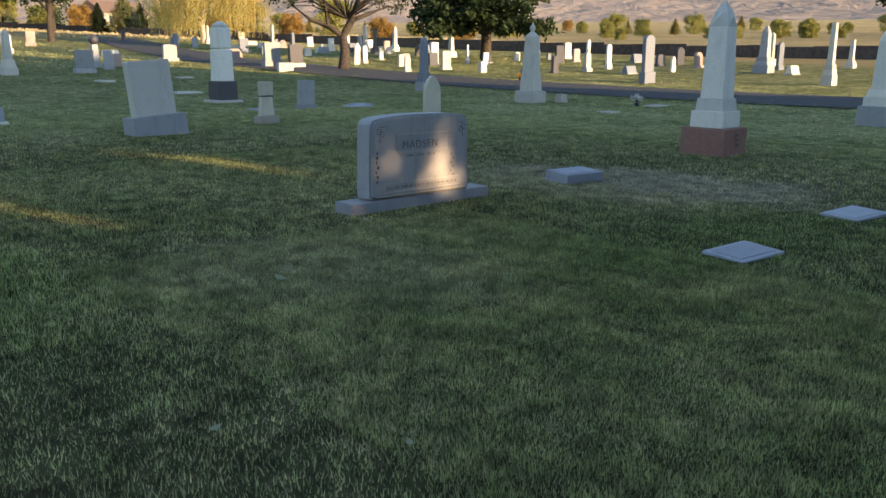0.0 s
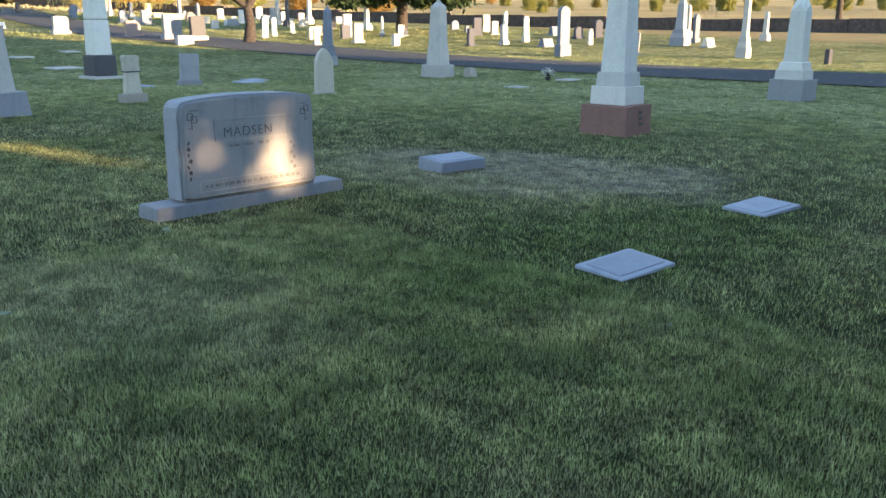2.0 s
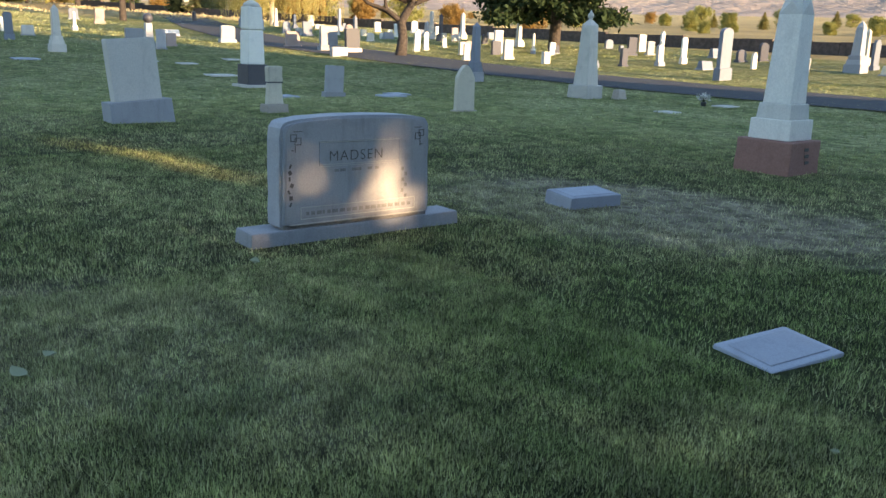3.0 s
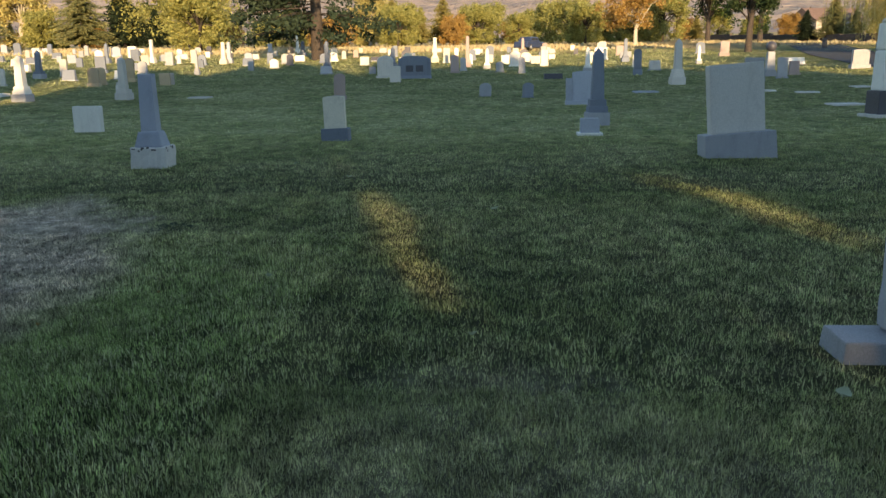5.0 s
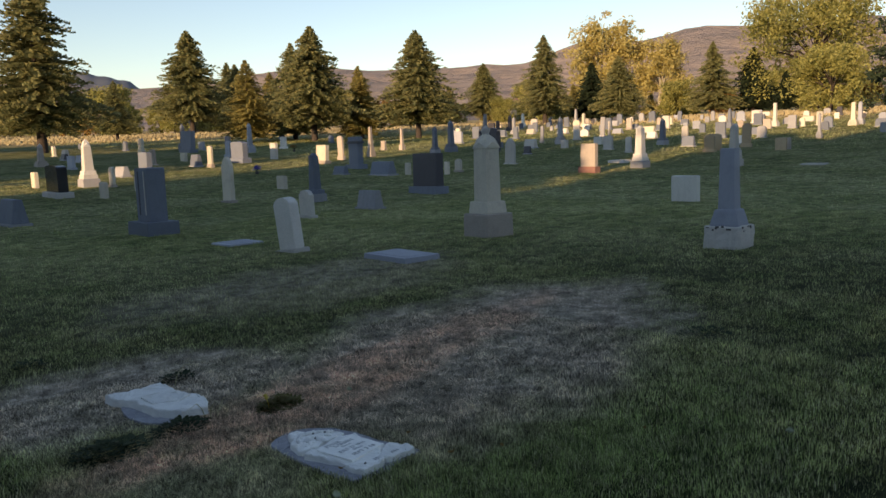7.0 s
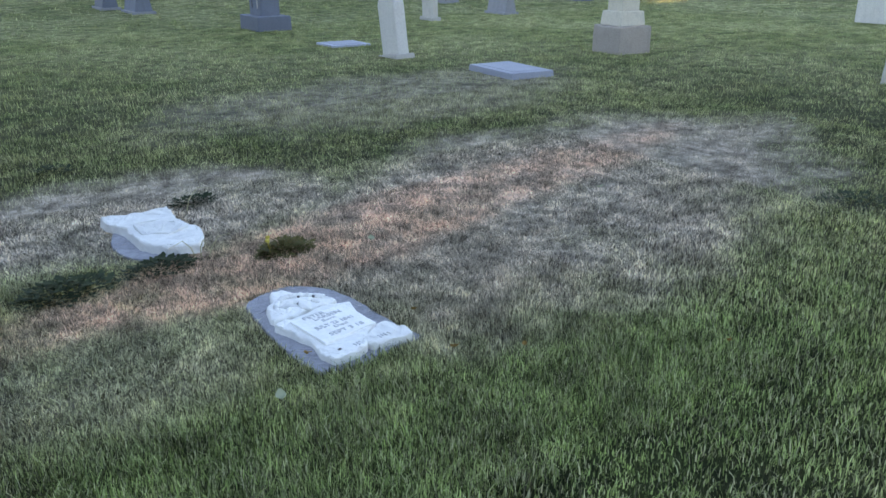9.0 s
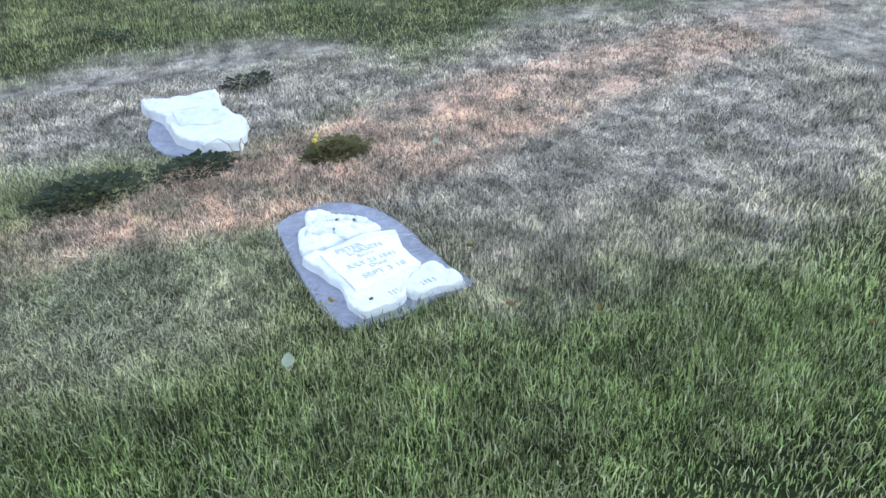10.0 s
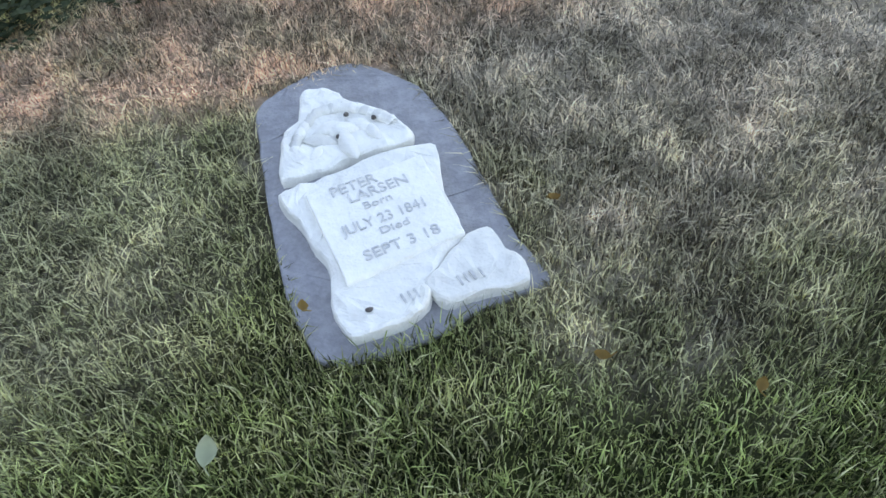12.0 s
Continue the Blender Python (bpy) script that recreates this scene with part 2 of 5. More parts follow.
GREYLETTER = plain_material("worn_grey_lettering", (0.54, 0.54, 0.53), (0.74, 0.73, 0.70), 60)
ASPHALT = plain_material("asphalt", (0.030, 0.031, 0.036), (0.045, 0.046, 0.052), 3.0, 0.9)
BARK = plain_material("bark", (0.038, 0.030, 0.025), (0.085, 0.066, 0.054), 9.0, 0.95, 0.9)
PALEBARK = plain_material("pale_bark", (0.5, 0.46, 0.38), (0.32, 0.28, 0.22), 6.0, 0.9, 0.6)
SPRUCE = leaf_material("spruce_needles", (0.15, 0.175, 0.08), (0.38, 0.36, 0.17), 0.3)
SPRUCEY = leaf_material("yellowed_spruce_needles", (0.22, 0.205, 0.075), (0.44, 0.38, 0.14), 0.3)
SPRUCED = leaf_material("dark_spruce_needles", (0.022, 0.04, 0.024), (0.05, 0.07, 0.04), 0.1)
YELLOW = leaf_material("yellow_leaves", (0.42, 0.35, 0.12), (0.64, 0.56, 0.24), 0.4)
YGREEN = leaf_material("yellow_green_leaves", (0.22, 0.23, 0.07), (0.48, 0.45, 0.16), 0.4)
GREENL = leaf_material("green_leaves", (0.05, 0.09, 0.025), (0.12, 0.16, 0.04), 0.3)
DARKL = leaf_material("dark_green_leaves", (0.025, 0.045, 0.018), (0.05, 0.075, 0.03), 0.2)
ORANGE = leaf_material("orange_leaves", (0.30, 0.17, 0.055), (0.46, 0.31, 0.10), 0.3)
HILL = hill_material()
# distance haze is put into the far range's blue-grey colour
FARHILL = plain_material("haze_tinted_far_slopes", (0.115, 0.135, 0.165), (0.16, 0.175, 0.20), 0.01, 0.95, 0.2)
WALLM = plain_material("dark_wall_stone", (0.07, 0.055, 0.05), (0.13, 0.10, 0.085), 4.0, 0.9)
SIDING = plain_material("weathered_siding", (0.42, 0.38, 0.33), (0.34, 0.31, 0.27), 2.0)
ROOF = plain_material("brown_shingles", (0.16, 0.10, 0.08), (0.22, 0.15, 0.12), 5.0, 0.9)
GLASS = plain_material("window_glass", (0.03, 0.035, 0.045), (0.04, 0.045, 0.055), 1.0, 0.1, 0.0)
DRYLEAF = leaf_material("fallen_leaf", (0.40, 0.44, 0.28), (0.52, 0.50, 0.34), 0.2)
WEED = leaf_material("weed_leaves", (0.032, 0.048, 0.024), (0.07, 0.09, 0.042), 0.2)
WEEDY = leaf_material("yellowing_weed_leaves", (0.10, 0.10, 0.03), (0.22, 0.17, 0.06), 0.2)


# ---- ground ----
def height(x, y):
    """The lawn lies level round the path and rises gently away from it."""
    r = math.hypot(x + 6, y - 3)
    q = min(max(0.0, r - 17), 100.0)
    north = min(max((y - 3) / (r + 0.01), 0.0), 1.0)
    return 0.042 * q * (1 - math.exp(-q / 15)) + (0.029 + 0.02 * north) * max(0.0, r - 117)


def mesh_of(name, verts, faces, material, smooth=False):
    me = bpy.data.meshes.new(name)
    me.from_pydata(verts, [], faces)
    me.materials.append(material)
    if smooth:
        me.shade_smooth()
    return me


def grid_sheet(name, rings, turns, z_of, material, a0=0.0, a1=2 * math.pi, centre=True):
    verts, faces = [], []
    whole = a1 - a0 > 6.2
    cols = turns if whole else turns + 1
    for r in rings:
        for k in range(cols):
            a = a0 + (a1 - a0) * k / turns
            x, y = -6 + r * math.cos(a), 3 + r * math.sin(a)
            verts.append((x, y, z_of(x, y, r, a)))
    for i in range(len(rings) - 1):
        for k in range(turns):
            k2 = (k + 1) % cols
            faces.append((i * cols + k, (i + 1) * cols + k, (i + 1) * cols + k2, i * cols + k2))
    if centre:
        faces.append(tuple(range(cols)))
    me = mesh_of(name, verts, faces, material, True)
    bm = bmesh.new()
    bm.from_mesh(me)
    bmesh.ops.recalc_face_normals(bm, faces=bm.faces)
    if sum(f.normal.z for f in bm.faces) < 0:
        bmesh.ops.reverse_faces(bm, faces=bm.faces)
    bm.to_mesh(me)
    return new(name, me)


rings = [0.5 * 1.075 ** k for k in range(0, 96)]
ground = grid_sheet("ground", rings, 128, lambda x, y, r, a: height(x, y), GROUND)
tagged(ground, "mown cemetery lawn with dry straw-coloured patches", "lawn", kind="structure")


def ridge(a):
    """The skyline's height, as a slope seen from the lawn, by direction."""
    k = (math.degrees(a) % 360 - 118) / 110
    base = 0.147 - 0.062 * min(max(k, 0.0), 1.0) ** 0.9
    b = math.degrees(a) % 360
    base += 0.020 * math.exp(-((b - 206) / 9) ** 2) - 0.016 * math.exp(-((b - 245) / 4.5) ** 2)
    return base + 0.014 * noise.noise((a * 6.0, 3.1, 0)) + 0.009 * noise.noise((a * 17.0, 1.3, 0))


def hill_z(x, y, r, a):
    t = min(max((r - 520) / 1500, 0.0), 1.0)
    rise = t * t * (3 - 2 * t)
    back = 1 - 0.35 * max(0.0, (r - 2020) / 900)
    bumps = 22 * noise.noise((x / 160, y / 160, 0)) + 9 * noise.noise((x / 55, y / 55, 2))
    return height(x, y) * (1 - rise) + rise * back * (ridge(a) * 2020) + bumps * t * (1.2 - t) - 0.4


hills = grid_sheet("backdrop", [470 + 55 * k for k in range(0, 44)], 180, hill_z, HILL, radians(60), radians(300), False)
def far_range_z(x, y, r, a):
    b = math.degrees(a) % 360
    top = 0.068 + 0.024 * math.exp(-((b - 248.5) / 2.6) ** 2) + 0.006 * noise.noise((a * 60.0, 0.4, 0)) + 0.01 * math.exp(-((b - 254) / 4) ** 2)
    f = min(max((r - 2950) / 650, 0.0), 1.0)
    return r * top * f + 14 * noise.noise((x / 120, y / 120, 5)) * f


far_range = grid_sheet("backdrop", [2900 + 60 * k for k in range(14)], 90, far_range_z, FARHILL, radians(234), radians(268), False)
tagged(far_range, "far mountain behind the brown hills, haze tint in its colour", "mountain", kind="structure")
tagged(hills, "brown sagebrush hills in evening light beyond the valley", "hills", kind="structure")


def strip(name, pts, width, lift, material, thick=0.05):
    """A ribbon that follows the ground along a line of points."""
    bm = bmesh.new()
    rows = []
    for i in range(len(pts) - 1):
        for k in range(12):
            f = k / 12
            rows.append((pts[i][0] * (1 - f) + pts[i + 1][0] * f, pts[i][1] * (1 - f) + pts[i + 1][1] * f))
    rows.append(pts[-1])
    last = None
    for i, (x, y) in enumerate(rows):
        x2, y2 = rows[min(i + 1, len(rows) - 1)]
        x1, y1 = rows[max(i - 1, 0)]
        t = Vector((x2 - x1, y2 - y1)).normalized()
        n = Vector((-t.y, t.x)) * width / 2
        prof = []
        for s in (-1, -0.5, 0, 0.5, 1):
            px, py = x + n.x * s, y + n.y * s
            prof.append(bm.verts.new((px, py, height(px, py) + lift * (1 - 0.35 * s * s))))
        if last:
            for a in range(4):
                bm.faces.new((last[a], last[a + 1], prof[a + 1], prof[a]))
        last = prof
    bmesh.ops.recalc_face_normals(bm, faces=bm.faces)
    if sum(f.normal.z for f in bm.faces) < 0:
        bmesh.ops.reverse_faces(bm, faces=bm.faces)
    me = bpy.data.meshes.new(name)
    bm.to_mesh(me)
    me.materials.append(material)
    return new(name, me)


road = strip("road", [(34, 29), (12, 28.2), (-8, 27.2), (-25.6, 25.4), (-37.0, 25.0), (-47.0, 24.4), (-62.0, 27.0), (-95, 36)], 4.6, 0.05, ASPHALT)
tagged(road, "narrow dark asphalt cemetery lane between the lawns", "road", kind="structure")


# ---- building parts ----
def thing(name, x, y, label, category, group="", rz=0.0, lean=(0.0, 0.0), z=None):
    ob = new(name)
    ob.empty_display_size = 0.2
    ob.matrix_basis = pose(x, y, (height(x, y) if z is None else z) - 0.01, lean[0], lean[1], rz)
    return tagged(ob, label, category, group)


def part(name, bm, material, parent, label=""):
    me = bpy.data.meshes.new(name)
    bm.to_mesh(me)
    bm.free()
    me.materials.append(material)
    ob = new(name, me)
    ob.parent = parent
    return tagged(ob, label) if label else ob


def block(w, d, h, z=0.0, taper=1.0, bevel=0.012, taper_d=None, cx=0.0, cy=0.0, wear=0.0):
    """A cut block: width along y, depth along x, standing at z, narrowing upwards."""
    bm = bmesh.new()
    td = taper if taper_d is None else taper_d
    lo = [bm.verts.new((cx + sx * d / 2, cy + sy * w / 2, z)) for sx, sy in ((-1, -1), (1, -1), (1, 1), (-1, 1))]
    hi = [bm.verts.new((cx + sx * d * td / 2, cy + sy * w * taper / 2, z + h)) for sx, sy in ((-1, -1), (1, -1), (1, 1), (-1, 1))]
    bm.faces.new(hi)
    bm.faces.new(lo[::-1])
    for k in range(4):
        bm.faces.new((lo[k], lo[(k + 1) % 4], hi[(k + 1) % 4], hi[k]))
    if bevel:
        bmesh.ops.bevel(bm, geom=bm.edges[:], offset=min(bevel, 0.2 * min(w * taper, d * td, h) + 0.001), segments=2, affect="EDGES", profile=0.6)
    if wear:
        bmesh.ops.subdivide_edges(bm, edges=[e for e in bm.edges if e.calc_length() > 0.12], cuts=3, use_grid_fill=True)
        for v in bm.verts:
            v.co += wear * noise.noise_vector(v.co * 7 + Vector((w * 31, d * 17, h * 13)))
    return bm


def prism(profile, d, z=0.0, bevel=0.012, cx=0.0):
    """A slab with a profile of (y, z) points, thick along x."""
    bm = bmesh.new()
    back = [bm.verts.new((cx - d / 2, y, z + h)) for y, h in profile]
    front = [bm.verts.new((cx + d / 2, y, z + h)) for y, h in profile]
    n = len(profile)
    bm.faces.new(front)
    bm.faces.new(back[::-1])
    for k in range(n):
        bm.faces.new((back[k], back[(k + 1) % n], front[(k + 1) % n], front[k]))
    bmesh.ops.recalc_face_normals(bm, faces=bm.faces)
    if bevel:
        rim = [e for e in bm.edges if abs(e.verts[0].co.x - e.verts[1].co.x) < 1e-6]
        bmesh.ops.bevel(bm, geom=rim, offset=bevel, segments=2, affect="EDGES")
    return bm


def top_profile(kind, w, h):
    """Outline of an upright slab: straight sides and a shaped top."""
    a = w / 2
    if kind == "flat":
        return [(-a, 0), (a, 0), (a, h - 0.015), (a - 0.02, h), (-a + 0.02, h), (-a, h - 0.015)]
    if kind == "point":
        return [(-a, 0), (a, 0), (a * 0.94, h - a * 1.1), (a * 0.55, h - a * 0.4), (a * 0.12, h), (-a * 0.12, h), (-a * 0.55, h - a * 0.4), (-a * 0.94, h - a * 1.1)]
    rise = {"arc": 0.14, "round": 0.62, "shoulder": 0.4}[kind]
    side = a if kind != "shoulder" else a * 0.82
    pts = [(-a, 0), (a, 0)]
    if kind == "shoulder":
        pts.append((a, h - rise * a * 1.15))
    for k in range(0, 13):
        u = math.pi * k / 12
        pts.append((side * math.cos(u), h - rise * a + rise * a * math.sin(u)))
    if kind == "shoulder":
        pts.append((-a, h - rise * a * 1.15))
    return pts


def cap_pyramid(w, d, h, z, gables=False):
    """A shaft's pointed head, with four small gables under it if wanted."""
    bm = bmesh.new()
    n = 16 if gables else 4
    ring = []
    for k in range(n):
        u = k / n * 4
        s, f = int(u), u - int(u)
        c = [(1, -1), (1, 1), (-1, 1), (-1, -1), (1, -1)]
        px, py = c[s][0] * (1 - f) + c[s + 1][0] * f, c[s][1] * (1 - f) + c[s + 1][1] * f
        lift = (1 - abs(2 * f - 1)) * h * 0.38 if gables else 0
        ring.append(bm.verts.new((px * d / 2, py * w / 2, z + lift)))
    mid = []
    if gables:
        for k in range(n):
            u = k / n * 4
            s, f = int(u), u - int(u)
            c = [(1, -1), (1, 1), (-1, 1), (-1, -1), (1, -1)]
            px, py = c[s][0] * (1 - f) + c[s + 1][0] * f, c[s][1] * (1 - f) + c[s + 1][1] * f
            mid.append(bm.verts.new((px * d * 0.33, py * w * 0.33, z + h * 0.55)))
        for k in range(n):
            bm.faces.new((ring[k], ring[(k + 1) % n], mid[(k + 1) % n], mid[k]))
        foot = [bm.verts.new((v.co.x, v.co.y, z)) for v in ring]
        for k in range(n):
            if ring[k].co.z > z + 1e-5 or ring[(k + 1) % n].co.z > z + 1e-5:
                bm.faces.new((foot[k], foot[(k + 1) % n], ring[(k + 1) % n], ring[k]))
    tip = bm.verts.new((0, 0, z + h))
    src = mid or ring
    for k in range(n):
        bm.faces.new((src[k], src[(k + 1) % n], tip))
    bm.faces.new(foot[::-1] if gables else ring[::-1])
    bmesh.ops.remove_doubles(bm, verts=bm.verts, dist=1e-5)
    bmesh.ops.recalc_face_normals(bm, faces=bm.faces)
    return bm


def turned(profile, steps=20, cx=0.0, cy=0.0):
    """A turned shape from (radius, z) pairs."""
    bm = bmesh.new()
    rows = []
    for r, z in profile:
        rows.append([bm.verts.new((cx + r * math.cos(2 * math.pi * k / steps), cy + r * math.sin(2 * math.pi * k / steps), z)) for k in range(steps)])
    for a, b in zip(rows, rows[1:]):
        for k in range(steps):
            bm.faces.new((a[k], a[(k + 1) % steps], b[(k + 1) % steps], b[k]))
    bm.faces.new(rows[0][::-1])
    bm.faces.new(rows[-1])
    for f in bm.faces:
        f.smooth = True
    return bm


def ball(r, z, squash=1.0):
    return turned([(max(0.004, r * math.sin(math.pi * k / 10)), z - r * squash * math.cos(math.pi * k / 10)) for k in range(11)], 16)


def worn(bm, amount, scale=6.0, seed=0.0):
    for v in bm.verts:
        v.co += amount * noise.noise_vector(v.co * scale + Vector((seed, seed * 2, 1)))
    return bm


def lettering(text, size, material, parent, m, name="lettering", extrude=0.002, stretch=1.0, thin=0.0, gap=1.0):
    cu = bpy.data.curves.new("text", "FONT")
    cu.body, cu.size, cu.align_x, cu.extrude = text, size, "CENTER", extrude
    cu.offset, cu.space_character = -thin, gap
    tmp = bpy.data.objects.new("text", cu)
    me = bpy.data.meshes.new_from_object(tmp)
    bpy.data.objects.remove(tmp)
    me.transform(m @ Matrix.Diagonal((stretch, 1, 1, 1)))
    me.materials.clear()
    me.materials.append(material)
    ob = new(name, me)
    ob.parent = parent
    return ob


WORD = {"marble": "white marble", "cream": "cream marble", "pale": "pale grey marble", "grey": "grey granite", "blue": "blue-grey granite", "dark": "dark granite", "slate": "pale blue-grey granite",
        "black": "polished black granite", "pink": "pink granite", "tan": "tan sandstone", "tanp": "weathered sandstone", "red": "red sandstone"}
RNG = random.Random(11)


def tablet(x, y, w, d, h, stone, top="flat", base="", foot=0.27, lean=(0.0, 0.0), narrow=0.84):
    """An upright slab on a base block."""
    form = {"flat": "flat-topped", "arc": "gently arched", "round": "round-topped", "shoulder": "round-shouldered", "point": "pointed"}[top]
    root = thing("headstone", x, y, f"{form} {WORD[stone]} headstone on a low base", "gravestone", rz=RNG.uniform(-3, 3), lean=lean)
    b = max(0.08, h * foot)
    part("base", block(w, d, b, -0.08, 0.98, 0.015), M[base or stone], root)
    part("slab", prism(top_profile(top, w * narrow, h - b + 0.08), d * 0.55, b - 0.08, 0.01), M[stone], root)
    return root


def slab_only(x, y, w, d, h, stone, top="flat", lean=(0.0, 0.0)):
    root = thing("headstone", x, y, f"small plain {WORD[stone]} marker stone set in the grass", "gravestone", rz=RNG.uniform(-3, 3), lean=lean)
    part("slab", prism(top_profile(top, w, h + 0.08), d, -0.08, 0.015), M[stone], root)
    return root


def slant(x, y, w, d, h, stone):
    """A low marker with a sloping face, on a thin base."""
    root = thing("slant_marker", x, y, f"low slant-faced {WORD[stone]} marker on a thin base", "gravestone", rz=RNG.uniform(-3, 3))
    part("base", block(w * 1.1, d * 1.3, 0.1, -0.04, 1, 0.01), M["grey"], root)
    part("body", block(w, d, h - 0.06, 0.06, 0.96, 0.012, 0.45), M[stone], root)
    return root


def obelisk(x, y, w, h, stone, cap="pyramid", base="", steps=1, shaft=0.52, taper=0.78, lean=(0.0, 0.0), rz=None):
    """A tall square shaft on stepped blocks."""
    root = thing("obelisk", x, y, f"tall {WORD[stone]} obelisk on a stepped square base", "gravestone", rz=RNG.uniform(-4, 4) if rz is None else rz, lean=lean)
    b = h * 0.17
    part("base", block(w, w, b + 0.08, -0.08, 0.98, 0.015, wear=0.008), M[base or stone], root)
    z = b
    ws = w
    for k in range(steps):
        ws = w * (0.84 - 0.12 * k)
        part("plinth", block(ws, ws, h * 0.085, z, 0.96, 0.012), M[stone], root)
        z += h * 0.085
    sw = w * shaft
    head = {"pyramid": 0.8, "gable": 1.15, "round": 0.4, "flat": 0.0, "ball": 0.9}[cap] * sw * taper
    part("shaft", block(sw, sw, h - z - head, z, taper, 0.01), M[stone], root)
    tw, z = sw * taper, h - head
    if cap in ("pyramid", "gable"):
        part("cap", cap_pyramid(tw * 1.04, tw * 1.04, head, z - 0.002, cap == "gable"), M[stone], root)
    elif cap == "round":
        part("cap", turned([(tw * 0.5 * math.cos(u), z + head * math.sin(u)) for u in [0.5 * math.pi * k / 7 for k in range(7)]] + [(0.01, z + head)], 16), M[stone], root)
    elif cap == "ball":
        part("cap", cap_pyramid(tw * 1.04, tw * 1.04, head * 0.6, z - 0.002), M[stone], root)
        part("finial", ball(head * 0.2, h - head * 0.22), M[stone], root)
    return root


def flat_marker(x, y, w, d, stone, h=0.05, rz=0.0, lean=(0.0, 0.0)):
    root = thing("flat_marker", x, y, f"flat {WORD[stone]} grave marker lying level with the grass", "gravestone", "flat markers", rz=rz, lean=lean)
    part("slab", block(w, d, h + 0.06, -0.06, 0.97, 0.012), M[stone], root)
    part("face", block(w * 0.8, d * 0.72, 0.006, h + 0.0005, 0.98, 0.002), M[stone], root)
    return root


# ---- trees ----
def soup(name, tris, material):
    """Many loose triangles as one mesh; tris is an array n x 3 x 3."""
    tris = np.asarray(tris, dtype=np.float32).reshape(-1, 3, 3)
    n = len(tris)
    me = bpy.data.meshes.new(name)
    me.vertices.add(n * 3)
    me.vertices.foreach_set("co", tris.reshape(-1))
    me.loops.add(n * 3)
    me.loops.foreach_set("vertex_index", np.arange(n * 3, dtype=np.int32))
    me.polygons.add(n)
    me.polygons.foreach_set("loop_start", np.arange(0, n * 3, 3, dtype=np.int32))
    me.polygons.foreach_set("loop_total", np.full(n, 3, dtype=np.int32))
    me.update(calc_edges=True)
    me.materials.append(material)
    return me


def limb(bm, pts, radii, sides=7):
    """A tapered, bent limb along points."""
    rows = []
    for i, p in enumerate(pts):
        t = (pts[min(i + 1, len(pts) - 1)] - pts[max(i - 1, 0)]).normalized()
        a = t.orthogonal().normalized()
        b = t.cross(a)
        rows.append([bm.verts.new(p + (a * math.cos(2 * math.pi * k / sides) + b * math.sin(2 * math.pi * k / sides)) * radii[i]) for k in range(sides)])
    for r0, r1 in zip(rows, rows[1:]):
        best = min(range(sides), key=lambda s: (r0[0].co - r1[s].co).length)
        for k in range(sides):
            f = bm.faces.new((r0[k], r0[(k + 1) % sides], r1[(k + 1 + best) % sides], r1[(k + best) % sides]))
            f.smooth = True


def spruce_mesh(rng, h, w, material, low=0.09, density=1.0, fat=1.0, taper=0.8):
    """Whorls of drooping boughs, each with many short needle sprays."""
    tris = []
    levels = int(38 * density)
    for i in range(levels):
        f = i / (levels - 1)
        z = h * (low + (0.985 - low) * f)
        reach = w / 2 * (1 - f) ** taper * min(1.0, 0.62 + f * 2.6) + 0.12
        for _ in range(int((19 - 9 * f) * density)):
            a = rng.uniform(0, 2 * math.pi)
            ln = reach * rng.uniform(0.66, 1.12) * (0.98 + 0.55 * noise.noise((2.2 * math.cos(a), 2.2 * math.sin(a), z * 0.55 + h)))
            d = np.array([math.cos(a), math.sin(a), 0.0])
            s = np.array([-d[1], d[0], 0.0])
            n = max(4, int(ln / 0.16))
            for k in range(n):
                g = (k + 0.6) / n
                p = d * ln * g + np.array([0, 0, z + rng.uniform(-0.1, 0.1) + ln * (0.10 * g - 0.34 * g * g + 0.12 * g ** 3)])
                wide = fat * (0.42 * (1 - g) + 0.16) * min(1.0, ln / 1.2 + 0.35)
                for side in (-1, 1):
                    tip = p + s * side * wide * rng.uniform(0.7, 1.2) + d * wide * 0.7 + np.array([0, 0, rng.uniform(-0.16, 0.06)])
                    e = (np.array([0, 0, rng.uniform(0.04, 0.11)]) + d * 0.11) * fat
                    tris.append((p - e, p + e, tip))
                if rng.random() < 0.6:
                    tris.append((p - s * 0.05, p + s * 0.05, p + np.array([d[0] * 0.1, d[1] * 0.1, rng.uniform(-0.26, 0.16)])))
    return soup("crown", tris, material)


def leafy_mesh(rng, clumps, material, per=70, size=0.16, spread=0.8):
    """Leaf clumps: loose leaves thrown round many centres."""
    tris = []
    for c, r in clumps:
        for _ in range(per):
            v = np.array([rng.gauss(0, 1) for _ in range(3)])
            v = v / (np.linalg.norm(v) + 1e-6) * r * rng.random() ** 0.45
            v[2] *= spread
            p = np.array(c) + v
            a = np.array([rng.gauss(0, 1) for _ in range(3)])
            b = np.array([rng.gauss(0, 1) for _ in range(3)])
            a, b = a / np.linalg.norm(a) * size * rng.uniform(0.9, 1.7), b / np.linalg.norm(b) * size
            tris.append((p, p + a + b * 0.4, p + b))
            tris.append((p + a + b * 0.4, p + a * 1.2 + b * 1.2, p + b))
    return soup("crown", tris, material)


def put_tree(name, x, y, label, trunk_bm, crown, bark, scale=1.0, rz=0.0):
    root = thing(name, x, y, label, "tree", rz=rz)
    part("trunk", trunk_bm, bark, root)
    c = new("crown", crown)
    c.parent = root
    root.scale = (scale,) * 3
    return root


